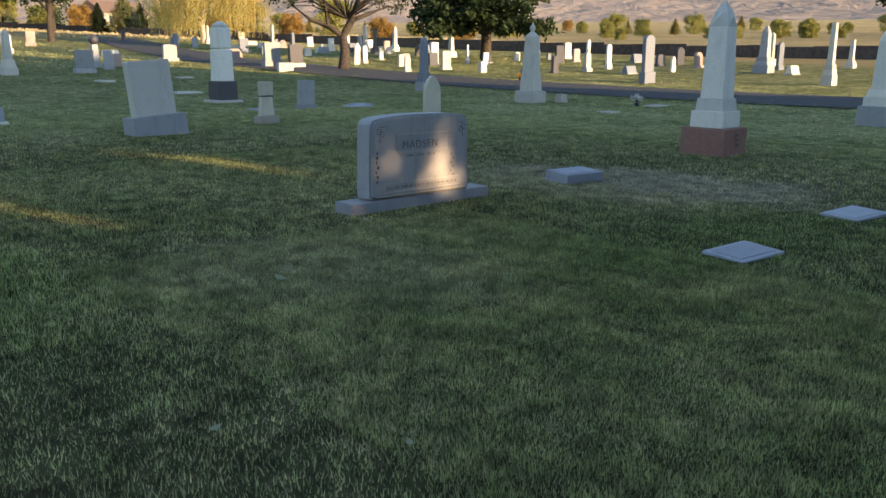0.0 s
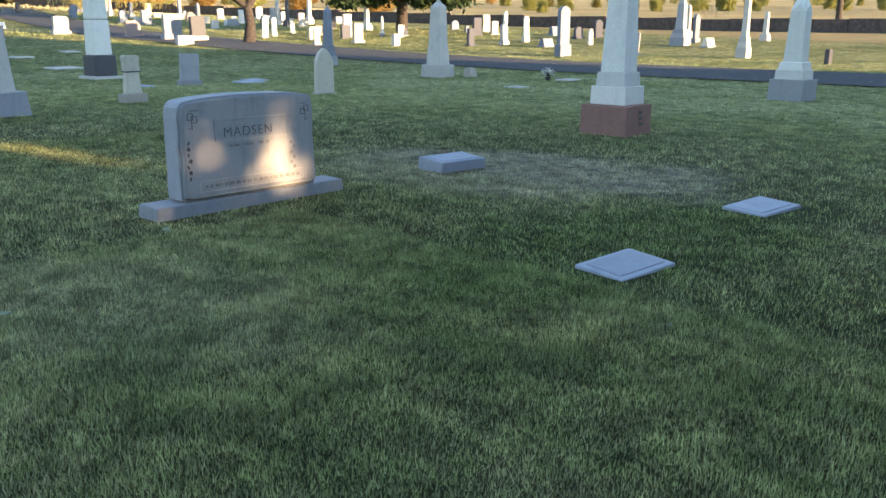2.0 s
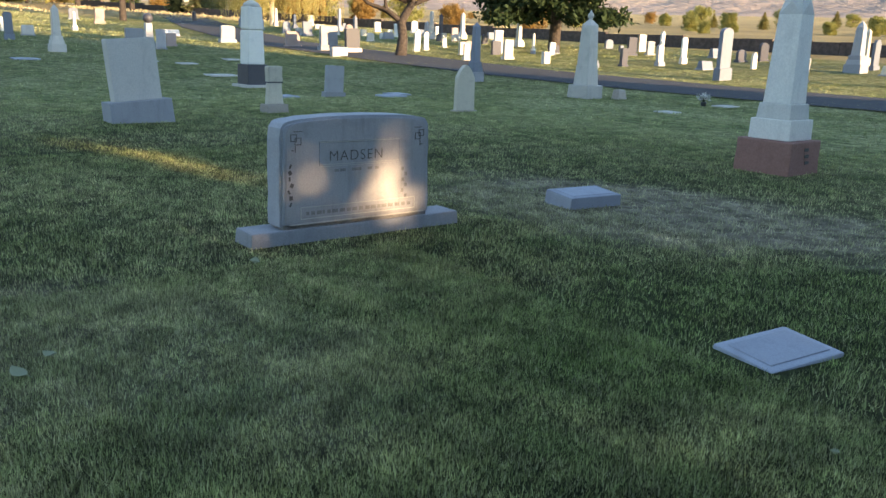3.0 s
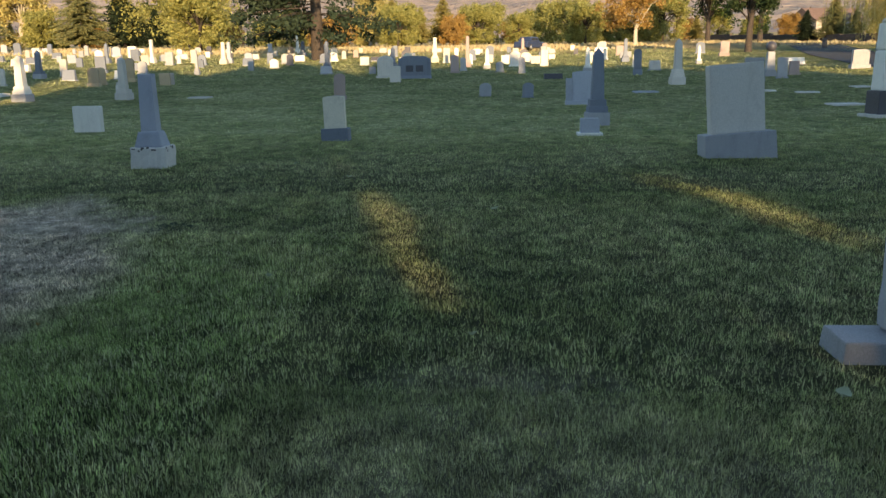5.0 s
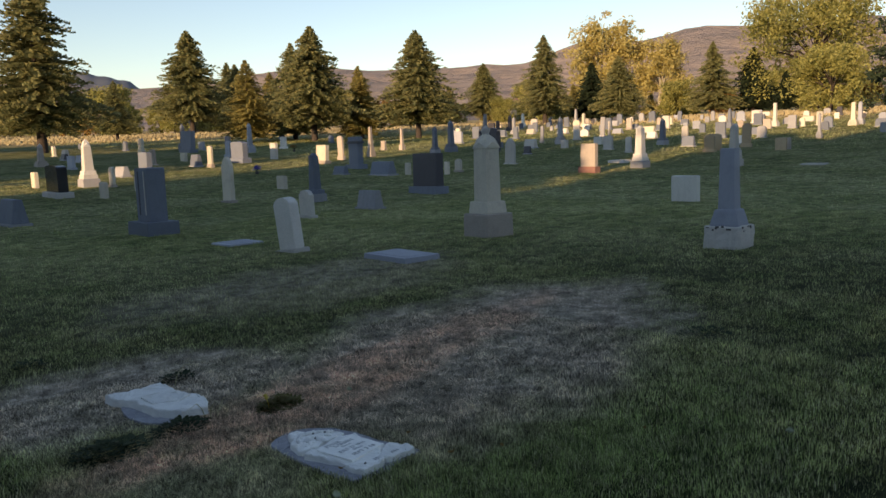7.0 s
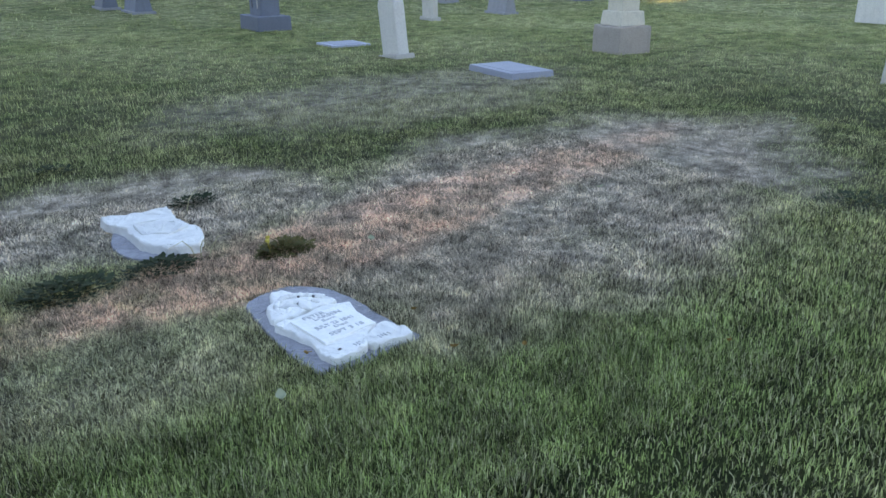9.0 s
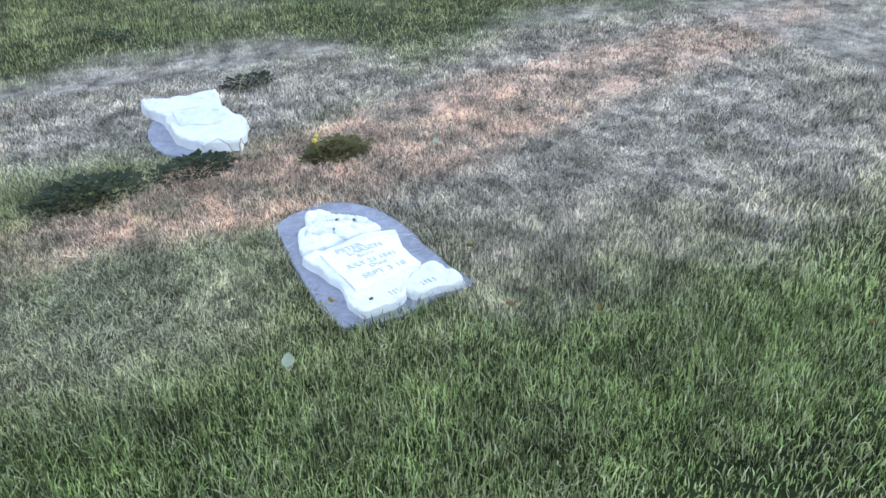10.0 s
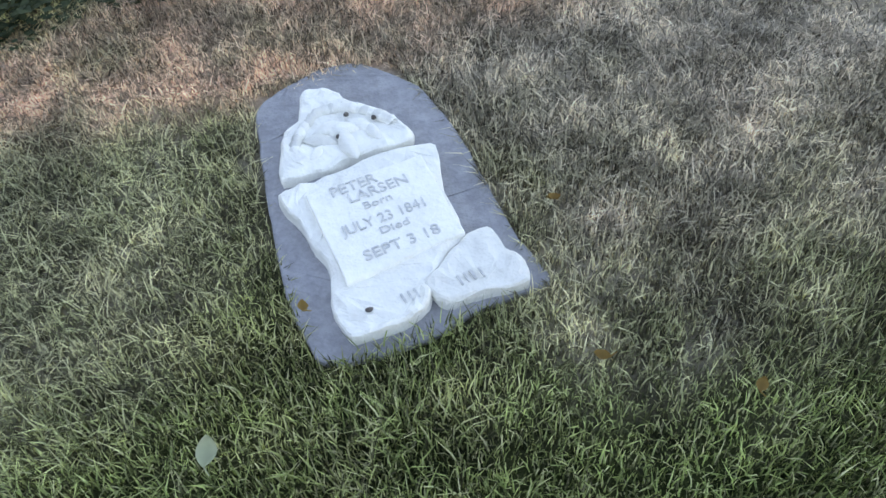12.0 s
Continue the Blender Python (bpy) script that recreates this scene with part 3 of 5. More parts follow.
def spruce_tree(seed, x, y, h, w, material, label, density=1.0, low=0.09, fat=1.0, taper=0.8):
    rng = random.Random(seed)
    bm = bmesh.new()
    limb(bm, [Vector((0, 0, -0.2)), Vector((0.02, 0, h * 0.3)), Vector((0, 0.03, h * 0.97))], [0.03 * h, 0.02 * h, 0.02], 9)
    return put_tree("spruce", x, y, label, bm, spruce_mesh(rng, h, w, material, low, density, fat, taper), BARK)


def broad_tree(seed, x, y, h, w, material, label, bark=BARK, per=60, size=0.2, clear=0.2, name="tree", droop=False):
    rng = random.Random(seed)
    bm = bmesh.new()
    limb(bm, [Vector((0, 0, -0.2)), Vector((0.05 * h * rng.uniform(-1, 1), 0, h * 0.22)), Vector((0.03 * h, 0.02 * h, h * 0.5)), Vector((0, 0, h * 0.82))],
         [0.035 * h, 0.028 * h, 0.017 * h, 0.004 * h], 9)
    clumps = []
    for k in range(22):
        a = k * 2.4 + rng.uniform(-0.3, 0.3)
        z0 = h * rng.uniform(0.2, 0.55)
        r = w / 2 * rng.uniform(0.55, 1.0)
        z1 = h * rng.uniform(0.38, 0.9)
        r *= math.sqrt(max(0.15, 1 - ((z1 / h - 0.55) / 0.5) ** 2))
        tip = Vector((math.cos(a) * r, math.sin(a) * r, z1))
        limb(bm, [Vector((0, 0, z0)), Vector((tip.x * 0.45, tip.y * 0.45, z0 + (z1 - z0) * 0.65)), tip * 0.92], [0.013 * h, 0.008 * h, 0.003 * h], 5)
        for _ in range(7):
            q = rng.uniform(0.55, 1.08)
            clumps.append(((tip.x * q + rng.gauss(0, w * 0.06), tip.y * q + rng.gauss(0, w * 0.06), max(h * clear, z1 + rng.gauss(0, h * 0.07))), rng.uniform(0.07, 0.14) * w))
    for _ in range(24):
        clumps.append(((rng.gauss(0, w * 0.12), rng.gauss(0, w * 0.12), h * rng.uniform(0.6, 0.96)), 0.09 * w))
    if clear < 0.15:
        # the crown hangs down to the grass
        for _ in range(46):
            a, r = rng.uniform(0, 6.283), w * 0.44 * math.sqrt(rng.random())
            clumps.append(((math.cos(a) * r, math.sin(a) * r, h * rng.uniform(0.05, 0.42)), rng.uniform(0.07, 0.12) * w))
    if droop:
        tris = []
        for c, r in clumps:
            for _ in range(9):
                p = np.array(c) + np.array([rng.gauss(0, r), rng.gauss(0, r), rng.uniform(-0.2, 0.6)])
                drop = min(p[2] - 0.5, rng.uniform(0.25, 0.5) * h)
                for k in range(int(drop / 0.16)):
                    q = p - np.array([rng.gauss(0, 0.02), rng.gauss(0, 0.02), k * 0.16])
                    for _ in range(2):
                        e = np.array([rng.uniform(-0.11, 0.11), rng.uniform(-0.11, 0.11), -0.2])
                        tris.append((q, q + np.array([0.035, 0.03, -0.05]), q + e))
        crown = soup("crown", tris, material)
    else:
        crown = leafy_mesh(rng, clumps, material, per, size)
    return put_tree(name, x, y, label, bm, crown, bark)


def copies(src, spots):
    """The same tree again at other places: (x, y, scale, turn)."""
    for x, y, s, r in spots:
        copy_thing(src, pose(x, y, height(x, y) - 0.05, 0, 0, r) @ Matrix.Diagonal((s, s, s, 1)))


# spruces in a row beyond the far graves
sp_a = spruce_tree(1, -23.5, -57.9, 12.8, 10.4, SPRUCE, "tall green spruce with dense drooping boughs and a bare foot", 1.0, 0.13)
sp_w = spruce_tree(7, -44.5, -54.6, 9.6, 9.0, SPRUCE, "wide bushy green spruce with a ragged outline", 1.05, 0.16)
copies(sp_w, [(-56.5, -99.6, 1.42, 200), (-105.0, -90.8, 1.03, 140), (-50.7, -48.2, 0.94, 90), (-86.5, -52, 0.8, 50)])
copies(sp_a, [(-81.5, -59.1, 0.83, 30), (-39.1, -82.6, 0.49, 300), (-37.9, -128.3, 0.62, 10), (-6.5, -62, 1.0, 250)])
sp_b = spruce_tree(2, -114.6, -54.7, 10.3, 9.2, SPRUCE, "broad green spruce among the far graves", 0.9)
copies(sp_b, [(-83.8, -137.5, 1.25, 60), (-100.9, 41.0, 0.5, 0), (-66, -104, 0.95, 100), (-46.5, -60.5, 0.85, 300)])
sp_y = spruce_tree(3, -76.4, -111.3, 9.3, 7.8, SPRUCEY, "yellowing evergreen behind the row of spruces", 0.8)
copies(sp_y, [(-72.2, -83.1, 0.9, 120), (-40.5, -58.5, 0.75, 40), (-48.6, -53.2, 0.62, 70)])
# the darker needle colour stands in for shade on these spruces
sp_d = spruce_tree(4, -88.2, -57.0, 7.2, 6.0, SPRUCED, "small dark spruce, shade put into its needle colour", 0.85)
copies(sp_d, [(-120.2, -51.3, 1.3, 70), (-121.9, -47.2, 0.8, 190), (-103.0, 38.7, 0.5, 20), (-126, -44, 0.7, 100)])

# large conifer among the far graves, and the dark one by the lane


def tall_conifer(seed, x, y, h, w, material, clear, label):
    rng = random.Random(seed)
    bm = bmesh.new()
    limb(bm, [Vector((0, 0, -0.2)), Vector((0.08, 0, h * 0.3)), Vector((0, 0.1, h * 0.95))], [0.036 * h, 0.026 * h, 0.03], 10)
    clumps = []
    for k in range(170):
        a, z = rng.uniform(0, 6.283), h * rng.uniform(clear, 0.97)
        r = w / 2 * (1 - ((z / h - clear) / (1 - clear))) ** 0.6 * rng.uniform(0.8, 1.1)
        tip = Vector((math.cos(a) * r, math.sin(a) * r, z - 0.12 * r))
        limb(bm, [Vector((0, 0, z)), tip * 0.5 + Vector((0, 0, z * 0.5 + 0.2)), tip], [0.05, 0.03, 0.01], 4)
        for q in (0.35, 0.55, 0.75, 0.95, 1.0):
            clumps.append(((tip.x * q, tip.y * q, z - 0.12 * r * q - rng.uniform(0, 0.5)), 0.5 + 0.25 * rng.random()))
    return put_tree("conifer", x, y, label, bm, leafy_mesh(rng, clumps, material, 30, 0.19, 0.7), BARK)


tall_conifer(21, -70.1, -11.9, 16.0, 14.0, SPRUCED, 0.15, "very large dark conifer with a thick bare trunk among graves")
tall_conifer(22, -38.4, 39.6, 11.0, 9.6, DARKL, 0.22, "dark spreading conifer beside the cemetery lane")
broad_tree(31, -121.7, -42.9, 19.0, 20.0, YGREEN, "large yellow-green autumn tree at the cemetery's edge", per=100, size=0.24, clear=0.1)
yl = broad_tree(32, -127.6, -82.0, 17.0, 14.0, YELLOW, "tall bright yellow poplar behind the spruces", PALEBARK, 60, 0.3, 0.06)
copies(yl, [(-133, -74, 0.8, 60), (-150, -20, 0.6, 20)])
broad_tree(33, -104.5, 19.3, 8.0, 8.8, ORANGE, "orange-yellow autumn tree with a pale trunk", PALEBARK, 50, 0.16)
broad_tree(34, -113.9, 30.1, 10.2, 7.6, GREENL, "full green broadleaf tree", BARK, 60, 0.16)
# this tree's shaded look comes from the dark leaf colour
dk = broad_tree(35, -106.7, 34.6, 10.4, 6.0, DARKL, "dark green broadleaf tree, shade put into its leaf colour", BARK, 60, 0.16)
copies(dk, [(-73.2, 23.6, 0.85, 40)])
broad_tree(36, -71.9, 36.6, 8.4, 9.4, YELLOW, "yellow weeping willow with pale leaning stems", PALEBARK, name="willow", droop=True)
yg = broad_tree(37, -127.2, 15.6, 6.0, 6.4, YGREEN, "rounded yellow-green tree beyond the graves", BARK, 40, 0.16, 0.08)
copies(yg, [(-97.5, -31.8, 1.2, 0), (-142.9, -1.0, 1.1, 30), (-140, -13.1, 1.15, 80), (-138, 6, 0.8, 160), (-133, -30, 0.9, 220), (-136, 24, 0.7, 300), (-98, 56, 0.75, 10), (-112, 51, 0.6, 70),
            (-92, -75, 0.6, 130), (-108, -66, 0.8, 210), (-70, -118, 0.7, 20), (-50, -125, 0.6, 320), (-140, -60, 0.9, 45), (-30, -120, 0.5, 15), (-90, 64, 0.8, 95)])
og = broad_tree(38, -86, 47, 5.6, 6.0, ORANGE, "low orange-brown tree in front of the hills", BARK, 44, 0.16, 0.12)
copies(og, [(-78, 50, 0.5, 90), (-70, 56, 0.45, 170), (-118, 42, 0.6, 200), (-112, -20, 0.7, 250), (-88, 49, 0.7, 300), (-62, 60, 0.5, 20)])
sg = broad_tree(39, -82, 88, 4.0, 4.6, YGREEN, "small yellowing field tree beyond the wall", BARK, 36, 0.16, 0.06)
copies(sg, [(-70, 96, 0.5, 30), (-55, 104, 0.4, 60), (-48, 110, 0.6, 100), (-92, 80, 0.5, 140), (-62, 88, 0.35, 190), (-35, 116, 0.45, 220), (-28, 122, 0.4, 260), (-40, 130, 0.5, 300), (-75, 112, 0.6, 350),
            (-51, 107, 0.35, 10), (-45, 113, 0.3, 75), (-31, 119, 0.45, 40), (-66, 100, 0.3, 120), (-24, 125, 0.5, 200), (-58, 103, 0.45, 310)])
broad_tree(40, -22, 72, 8.0, 7.0, DARKL, "dark tree standing past the wall", BARK, 50, 0.16, 0.2)


def leaning_tree(x, y):
    """A dark crooked tree with low forked limbs by the lane."""
    rng = random.Random(5)
    bm = bmesh.new()
    V = Vector
    limb(bm, [V((0, 0, -0.2)), V((0.05, 0.1, 0.9)), V((-0.05, 0.05, 1.7)), V((0.1, 0.5, 2.5)), V((0.2, 0.9, 3.6)), V((0.1, 1.3, 5.2))], [0.34, 0.25, 0.23, 0.19, 0.13, 0.05], 10)
    limb(bm, [V((-0.05, 0.05, 1.7)), V((-0.4, -0.6, 2.2)), V((-0.7, -1.5, 2.5)), V((-1.0, -2.4, 3.2)), V((-1.2, -3.0, 4.2))], [0.17, 0.14, 0.10, 0.07, 0.03], 8)
    limb(bm, [V((0.1, 0.5, 2.5)), V((0.5, 1.4, 2.9)), V((0.8, 2.4, 3.3)), V((0.9, 3.2, 3.2))], [0.13, 0.10, 0.07, 0.02], 7)
    limb(bm, [V((-0.4, -0.6, 2.2)), V((-0.1, -1.0, 3.0)), V((0.2, -1.4, 4.2))], [0.10, 0.07, 0.02], 6)
    clumps = []
    for k in range(120):
        a, r = rng.uniform(0, 6.283), 3.6 * rng.random() ** 0.6
        clumps.append(((math.cos(a) * r, math.sin(a) * r, 3.3 + rng.uniform(0, 2.8) - 0.08 * r * r + 0.8), 0.42))
    for k in range(40):
        a = rng.uniform(0, 6.283)
        limb(bm, [V((0, 0.3, 2.6)), V((math.cos(a) * 1.6, math.sin(a) * 1.6, 3.2 + rng.random())), V((math.cos(a) * 3.2, math.sin(a) * 3.2, 3.0 + 2 * rng.random()))], [0.05, 0.03, 0.008], 4)
    return put_tree("tree", x, y, "dark crooked tree with low forked limbs beside the lane", bm, leafy_mesh(rng, clumps, DARKL, 36, 0.09), BARK)


leaning_tree(-35.8, 26.2)

# an unseen belt of conifers, added on the sun's side to shade the lawn
belt = spruce_tree(61, 16, 1.6, 13.4, 7.4, SPRUCED, "tall dense dark spruce, unseen, added to shade the lawn", 1.2, 0.02, 1.7, 0.45)
copies(belt, [(16.5, -14.6, 1.0, 40), (18.5, -11.2, 1.03, 70), (15.5, -8.0, 0.97, 10), (17.5, -4.6, 1.05, 130), (18.4, -1.4, 0.5, 200), (17.8, 6.2, 0.98, 260),
              (16.0, 17.4, 0.98, 300), (18.2, 19.3, 1.04, 20), (15.8, 20.6, 0.96, 90), (17.6, 24.0, 1.0, 150), (16.2, 27.4, 1.02, 220), (18.0, 30.6, 1.0, 330), (16.6, 33.8, 0.97, 75),
              (22.5, -13, 1.05, 15), (23.0, -6.4, 1.0, 99), (22.0, 0.2, 0.5, 180), (22.6, 5.2, 1.0, 80), (23.2, 20.6, 1.05, 270), (22.4, 25.6, 1.0, 45), (23.0, 32.0, 1.0, 160), (17, -27, 1.0, 12), (18, -31, 1.05, 88), (16, -35, 0.97, 160), (18, -38.5, 0.8, 240)])
# unseen; crowns block sun for the far lawn, bare trunks let streaks pass
high = spruce_tree(62, 24.5, 12.6, 14.5, 11.0, SPRUCED, "tall bare-trunked dark spruce, unseen, added to shade the far lawn", 1.1, 0.47, 1.8)
copies(high, [(27.5, 19.2, 1.15, 40), (28.5, 10.6, 1.12, 130), (28.0, 13.65, 1.18, 220)])
copies(belt, [(27.5, 23.6, 1.16, 75), (26.5, 27.0, 1.18, 140), (27.2, 30.4, 1.14, 200)])

# unseen hedge added to block the low sun; its gaps shape the streaks
hedge_rng = random.Random(14)
SUN_GAPS = ((9.84, 4.82, 0.36, 0.86), (12.30, 4.50, 0.60, 0.29), (13.50, 4.78, 0.42, 0.38), (13.2, 6.5, 0.36, 0.30), (15.1, 6.1, 0.30, 0.30))
clumps = []
for row in range(37):
    for col in range(36):
        y, z = 7.2 + 0.25 * col + hedge_rng.uniform(-0.08, 0.08), 0.25 + 0.25 * row + hedge_rng.uniform(-0.08, 0.08)
        if all(((y - gy) / ry) ** 2 + ((z - gz) / rz) ** 2 > 1 for gy, gz, ry, rz in SUN_GAPS):
            clumps += [((hedge_rng.uniform(-0.5, 0.5), y - 11.5, z), 0.25) for _ in range(2)]
# thin sprays reach into the gaps and dapple the sun
for k, (gy, gz, ry, rz) in enumerate(SUN_GAPS):
    for _ in range((3, 9, 6, 2, 2)[k]):
        a, q = hedge_rng.uniform(0, 6.283), hedge_rng.uniform(0.35, 1.0)
        clumps.append(((0.0, gy + ry * q * math.cos(a) - 11.5, gz + rz * q * math.sin(a)), 0.09))
hedge = thing("hedge", 18.0, 11.5, "unseen tall hedge, its gaps added to shape the sun streaks", "hedge")
c = new("foliage", leafy_mesh(hedge_rng, clumps, DARKL, 36, 0.10))
c.parent = hedge

# a loose belt of trees and scrub before the hills
scrub = random.Random(19)
for k in range(130):
    a = radians(92 + 165 * (k + scrub.random()) / 130)
    r = scrub.uniform(122, 175)
    low = 0.45 if a < radians(148) else 1.0
    src, s = scrub.choice(((yg, 0.9), (yg, 0.8), (og, 0.6), (sg, 0.9), (sp_y, 0.6)))
    copies(src, [(-6 + r * math.cos(a), 3 + r * math.sin(a), s * low * scrub.uniform(0.7, 1.5), scrub.uniform(0, 360))])

# ---- wall and houses in the distance ----
wall_pts = [(-130, 34), (-80, 44.5), (-48.7, 50.5), (-19.5, 56.2), (20, 62)]
for i in range(4):
    (xa, ya), (xb, yb) = wall_pts[i], wall_pts[i + 1]
    n = 14
    for k in range(n):
        xm, ym = xa + (xb - xa) * (k + 0.5) / n, ya + (yb - ya) * (k + 0.5) / n
        ln = math.hypot(xb - xa, yb - ya) / n
        if i == 0 and k == 0:
            wall = thing("wall_north", xm, ym, "low dark stone boundary wall along the fields", "wall")
            tagged(wall, kind="structure")
            origin = (xm, ym, height(xm, ym))
        bm = block(ln * 0.995, 0.4, 1.0 + 0.06 * math.sin(k * 2.1), -0.2, 1.0, 0.03)
        ob = part("wall_panel", bm, WALLM, wall)
        ob.matrix_basis = pose(xm - origin[0], ym - origin[1], height(xm, ym) - origin[2], 0, 0, math.degrees(math.atan2(yb - ya, xb - xa)) - 90)


def house(x, y, w, d, h, rz, label):
    root = thing("house", x, y, label, "house", rz=rz)
    part("wall", block(w, d, h + 0.5, -0.5, 1.0, 0.0), SIDING, root)
    bm = bmesh.new()
    a, b, r = d / 2 + 0.3, w / 2 + 0.3, d * 0.32
    v = [bm.verts.new(p) for p in ((-a, -b, h), (a, -b, h), (a, b, h), (-a, b, h), (0, -b, h + r), (0, b, h + r))]
    for f in ((0, 1, 4), (2, 3, 5), (1, 2, 5, 4), (3, 0, 4, 5), (3, 2, 1, 0)):
        bm.faces.new([v[i] for i in f])
    part("roof", bm, ROOF, root)
    for k in range(max(2, int(w / 3))):
        part("window", block(1.1, 0.08, 1.0, h * 0.4, 1, 0.0, cx=d / 2 + 0.02, cy=-w / 2 + (k + 0.5) * w / max(2, int(w / 3))), GLASS, root)
    part("door", block(0.95, 0.08, 2.05, 0.0, 1, 0.0, cx=d / 2 + 0.03, cy=w * 0.02), ROOF, root)
    return root


house(-132, 52, 9, 6, 2.3, 20, "pale single-storey building behind the graves")
house(-82, -147, 12, 7, 2.3, 50, "pale bungalow with a brown roof")
house(-103, -132, 10, 7, 2.3, 40, "low pale house beyond the spruces")
house(-116, -118, 13, 7, 2.3, 40, "low house with a brown roof past the field")
house(-64, -156, 9, 6, 2.3, 60, "small pale house at the valley road")
house(-132, -103, 12, 7, 2.3, 30, "long low farm building with brown roof")
house(-33, -159, 10, 7, 2.3, 75, "pale house among yellow trees")



def bouquet(x, y, material, label, n=26, r=0.12, h=0.25):
    """A small pot of flowers left at a grave."""
    rng = random.Random(int(x * 10))
    root = thing("flower_pot", x, y, label, "flowers")
    part("pot", turned([(0.06, 0.0), (0.08, 0.10), (0.085, 0.12), (0.07, 0.121)], 14), M["dark"], root)
    part("stems", limb_bundle(rng, n, r, h), WEED, root)
    c = new("flowers", leafy_mesh(rng, [((rng.gauss(0, r * 0.6), rng.gauss(0, r * 0.6), h + rng.uniform(-0.06, 0.08)), 0.04) for _ in range(n)], material, 7, 0.035))
    c.parent = root
    return root


def limb_bundle(rng, n, r, h):
    bm = bmesh.new()
    for _ in range(n):
        limb(bm, [Vector((0, 0, 0.1)), Vector((rng.gauss(0, r * 0.6), rng.gauss(0, r * 0.6), h))], [0.004, 0.003], 4)
    return bm


bouquet(-24.8, 27.9, ORANGE, "orange flowers in a dark pot at the lane's edge")
bouquet(-14.1, 21.2, M["marble"], "white flowers in a dark pot beside a flat marker")
bouquet(-22.0, -27.2, plain_material("blue_petals", (0.06, 0.07, 0.40), (0.12, 0.13, 0.55), 20), "deep blue flowers in a dark pot by a grave")
bouquet(-33.4, -41.3, ORANGE, "orange flowers in a dark pot among far graves", 30, 0.2, 0.35)


def parked_car(x, y, rz):
    """A small dark saloon far off on the lane."""
    root = thing("car", x, y, "dark blue parked car far off by the graves", "car", rz=rz)
    paint = plain_material("dark_blue_paint", (0.03, 0.045, 0.09), (0.035, 0.05, 0.10), 2.0, 0.3, 0.0)
    rubber = plain_material("tyre_rubber", (0.02, 0.02, 0.02), (0.03, 0.03, 0.03), 9.0)
    part("body", block(4.2, 1.7, 0.62, 0.28, 0.95, 0.12), paint, root)
    part("cabin", block(2.3, 1.5, 0.52, 0.88, 0.72, 0.1, 0.85, cy=-0.15), paint, root)
    for s in (-1, 1):
        part("window", block(1.6, 0.03, 0.3, 0.98, 0.8, 0.0, cx=s * 0.70, cy=-0.15), GLASS, root)
        for q in (-1.3, 1.3):
            bm = turned([(0.2, -0.1), (0.31, -0.09), (0.32, 0.0), (0.31, 0.09), (0.2, 0.1)], 18)
            bmesh.ops.transform(bm, matrix=pose(s * 0.78, q, 0.32, 0, 90, 0), verts=bm.verts)
            wheel = part("wheel", bm, rubber, root)
            bm = turned([(0.02, -0.11), (0.18, -0.108), (0.18, 0.108), (0.02, 0.11)], 14)
            bmesh.ops.transform(bm, matrix=pose(s * 0.78, q, 0.32, 0, 90, 0), verts=bm.verts)
            part("rim", bm, M["grey"], wheel)
        part("headlight", block(0.06, 0.32, 0.12, 0.62, 1, 0.02, cx=s * 0.55, cy=2.07), M["marble"], root)
    return root


parked_car(-92, 6.2, 60)

# ---- the large family monument ----
mon = thing("family_monument", -6.085, 5.5, "large grey granite family monument with a weathered carved face", "gravestone", z=0.01)
part("base", block(1.82, 0.28, 0.16, -0.06, 0.985, 0.012, 0.96, cx=-0.01, cy=0.03, wear=0.006), M["grey"], mon, "rough-sided grey granite base with a smooth top")
# dark colour paints the recess's shade under the die
part("joint", block(1.24, 0.20, 0.03, 0.098, 1, 0.003), SHADEDCUT, mon, "narrow recessed band under the die, its shade painted in")
prof = [(-0.645, 0.0), (0.64, 0.0), (0.63, 0.62), (0.622, 0.69), (0.60, 0.722)]
prof += [(0.60 * math.cos(math.pi * k / 16), 0.722 + 0.048 * math.sin(math.pi * k / 16)) for k in range(1, 16)]
prof += [(-0.605, 0.722), (-0.63, 0.69), (-0.638, 0.62)]
die = prism(prof, 0.225, 0.124, 0.02)
bmesh.ops.subdivide_edges(die, edges=[e for e in die.edges if e.calc_length() > 0.15], cuts=5, use_grid_fill=True)
part("die", worn(die, 0.005, 11), M["grey"], mon, "grey granite die with rough sides")
inner = [(y * 0.945, 0.012 + z * 0.955) for y, z in prof]
part("face", prism(inner, 0.016, 0.128, 0.005, 0.112), RUST, mon, "smooth brownish weathered face")
FX = 0.1205
# the last row is a pale strip, painting in the lit bottom bevel
for z, hgt, wd in ((0.548, 0.006, 0.68), (0.536, 0.003, 0.68), (0.708, 0.006, 0.68), (0.720, 0.003, 0.68), (0.130, 0.010, 1.16)):
    part("moulding", block(wd, 0.006, hgt, z, 1, 0.001, cx=FX), M["pale"], mon)
for y in (-0.34, 0.34):
    part("moulding", block(0.006, 0.006, 0.17, 0.545, 1, 0.001, cx=FX, cy=y), M["grey"], mon)
face = Matrix(((0, 0, 1, FX), (1, 0, 0, -0.035), (0, 1, 0, 0.574), (0, 0, 0, 1)))
lettering("MADSEN", 0.108, ENGRAVE, mon, face, "lettering", 0.0016, 1.0, 0.0016, 1.14)
for k, (y, ln) in enumerate(((-0.20, 0.035), (-0.15, 0.05), (-0.06, 0.03), (-0.02, 0.05), (0.08, 0.04), (0.14, 0.03))):
    part("inscription", block(ln, 0.003, 0.020, 0.495, 1, 0, cx=FX, cy=y), SHADEDCUT, mon)
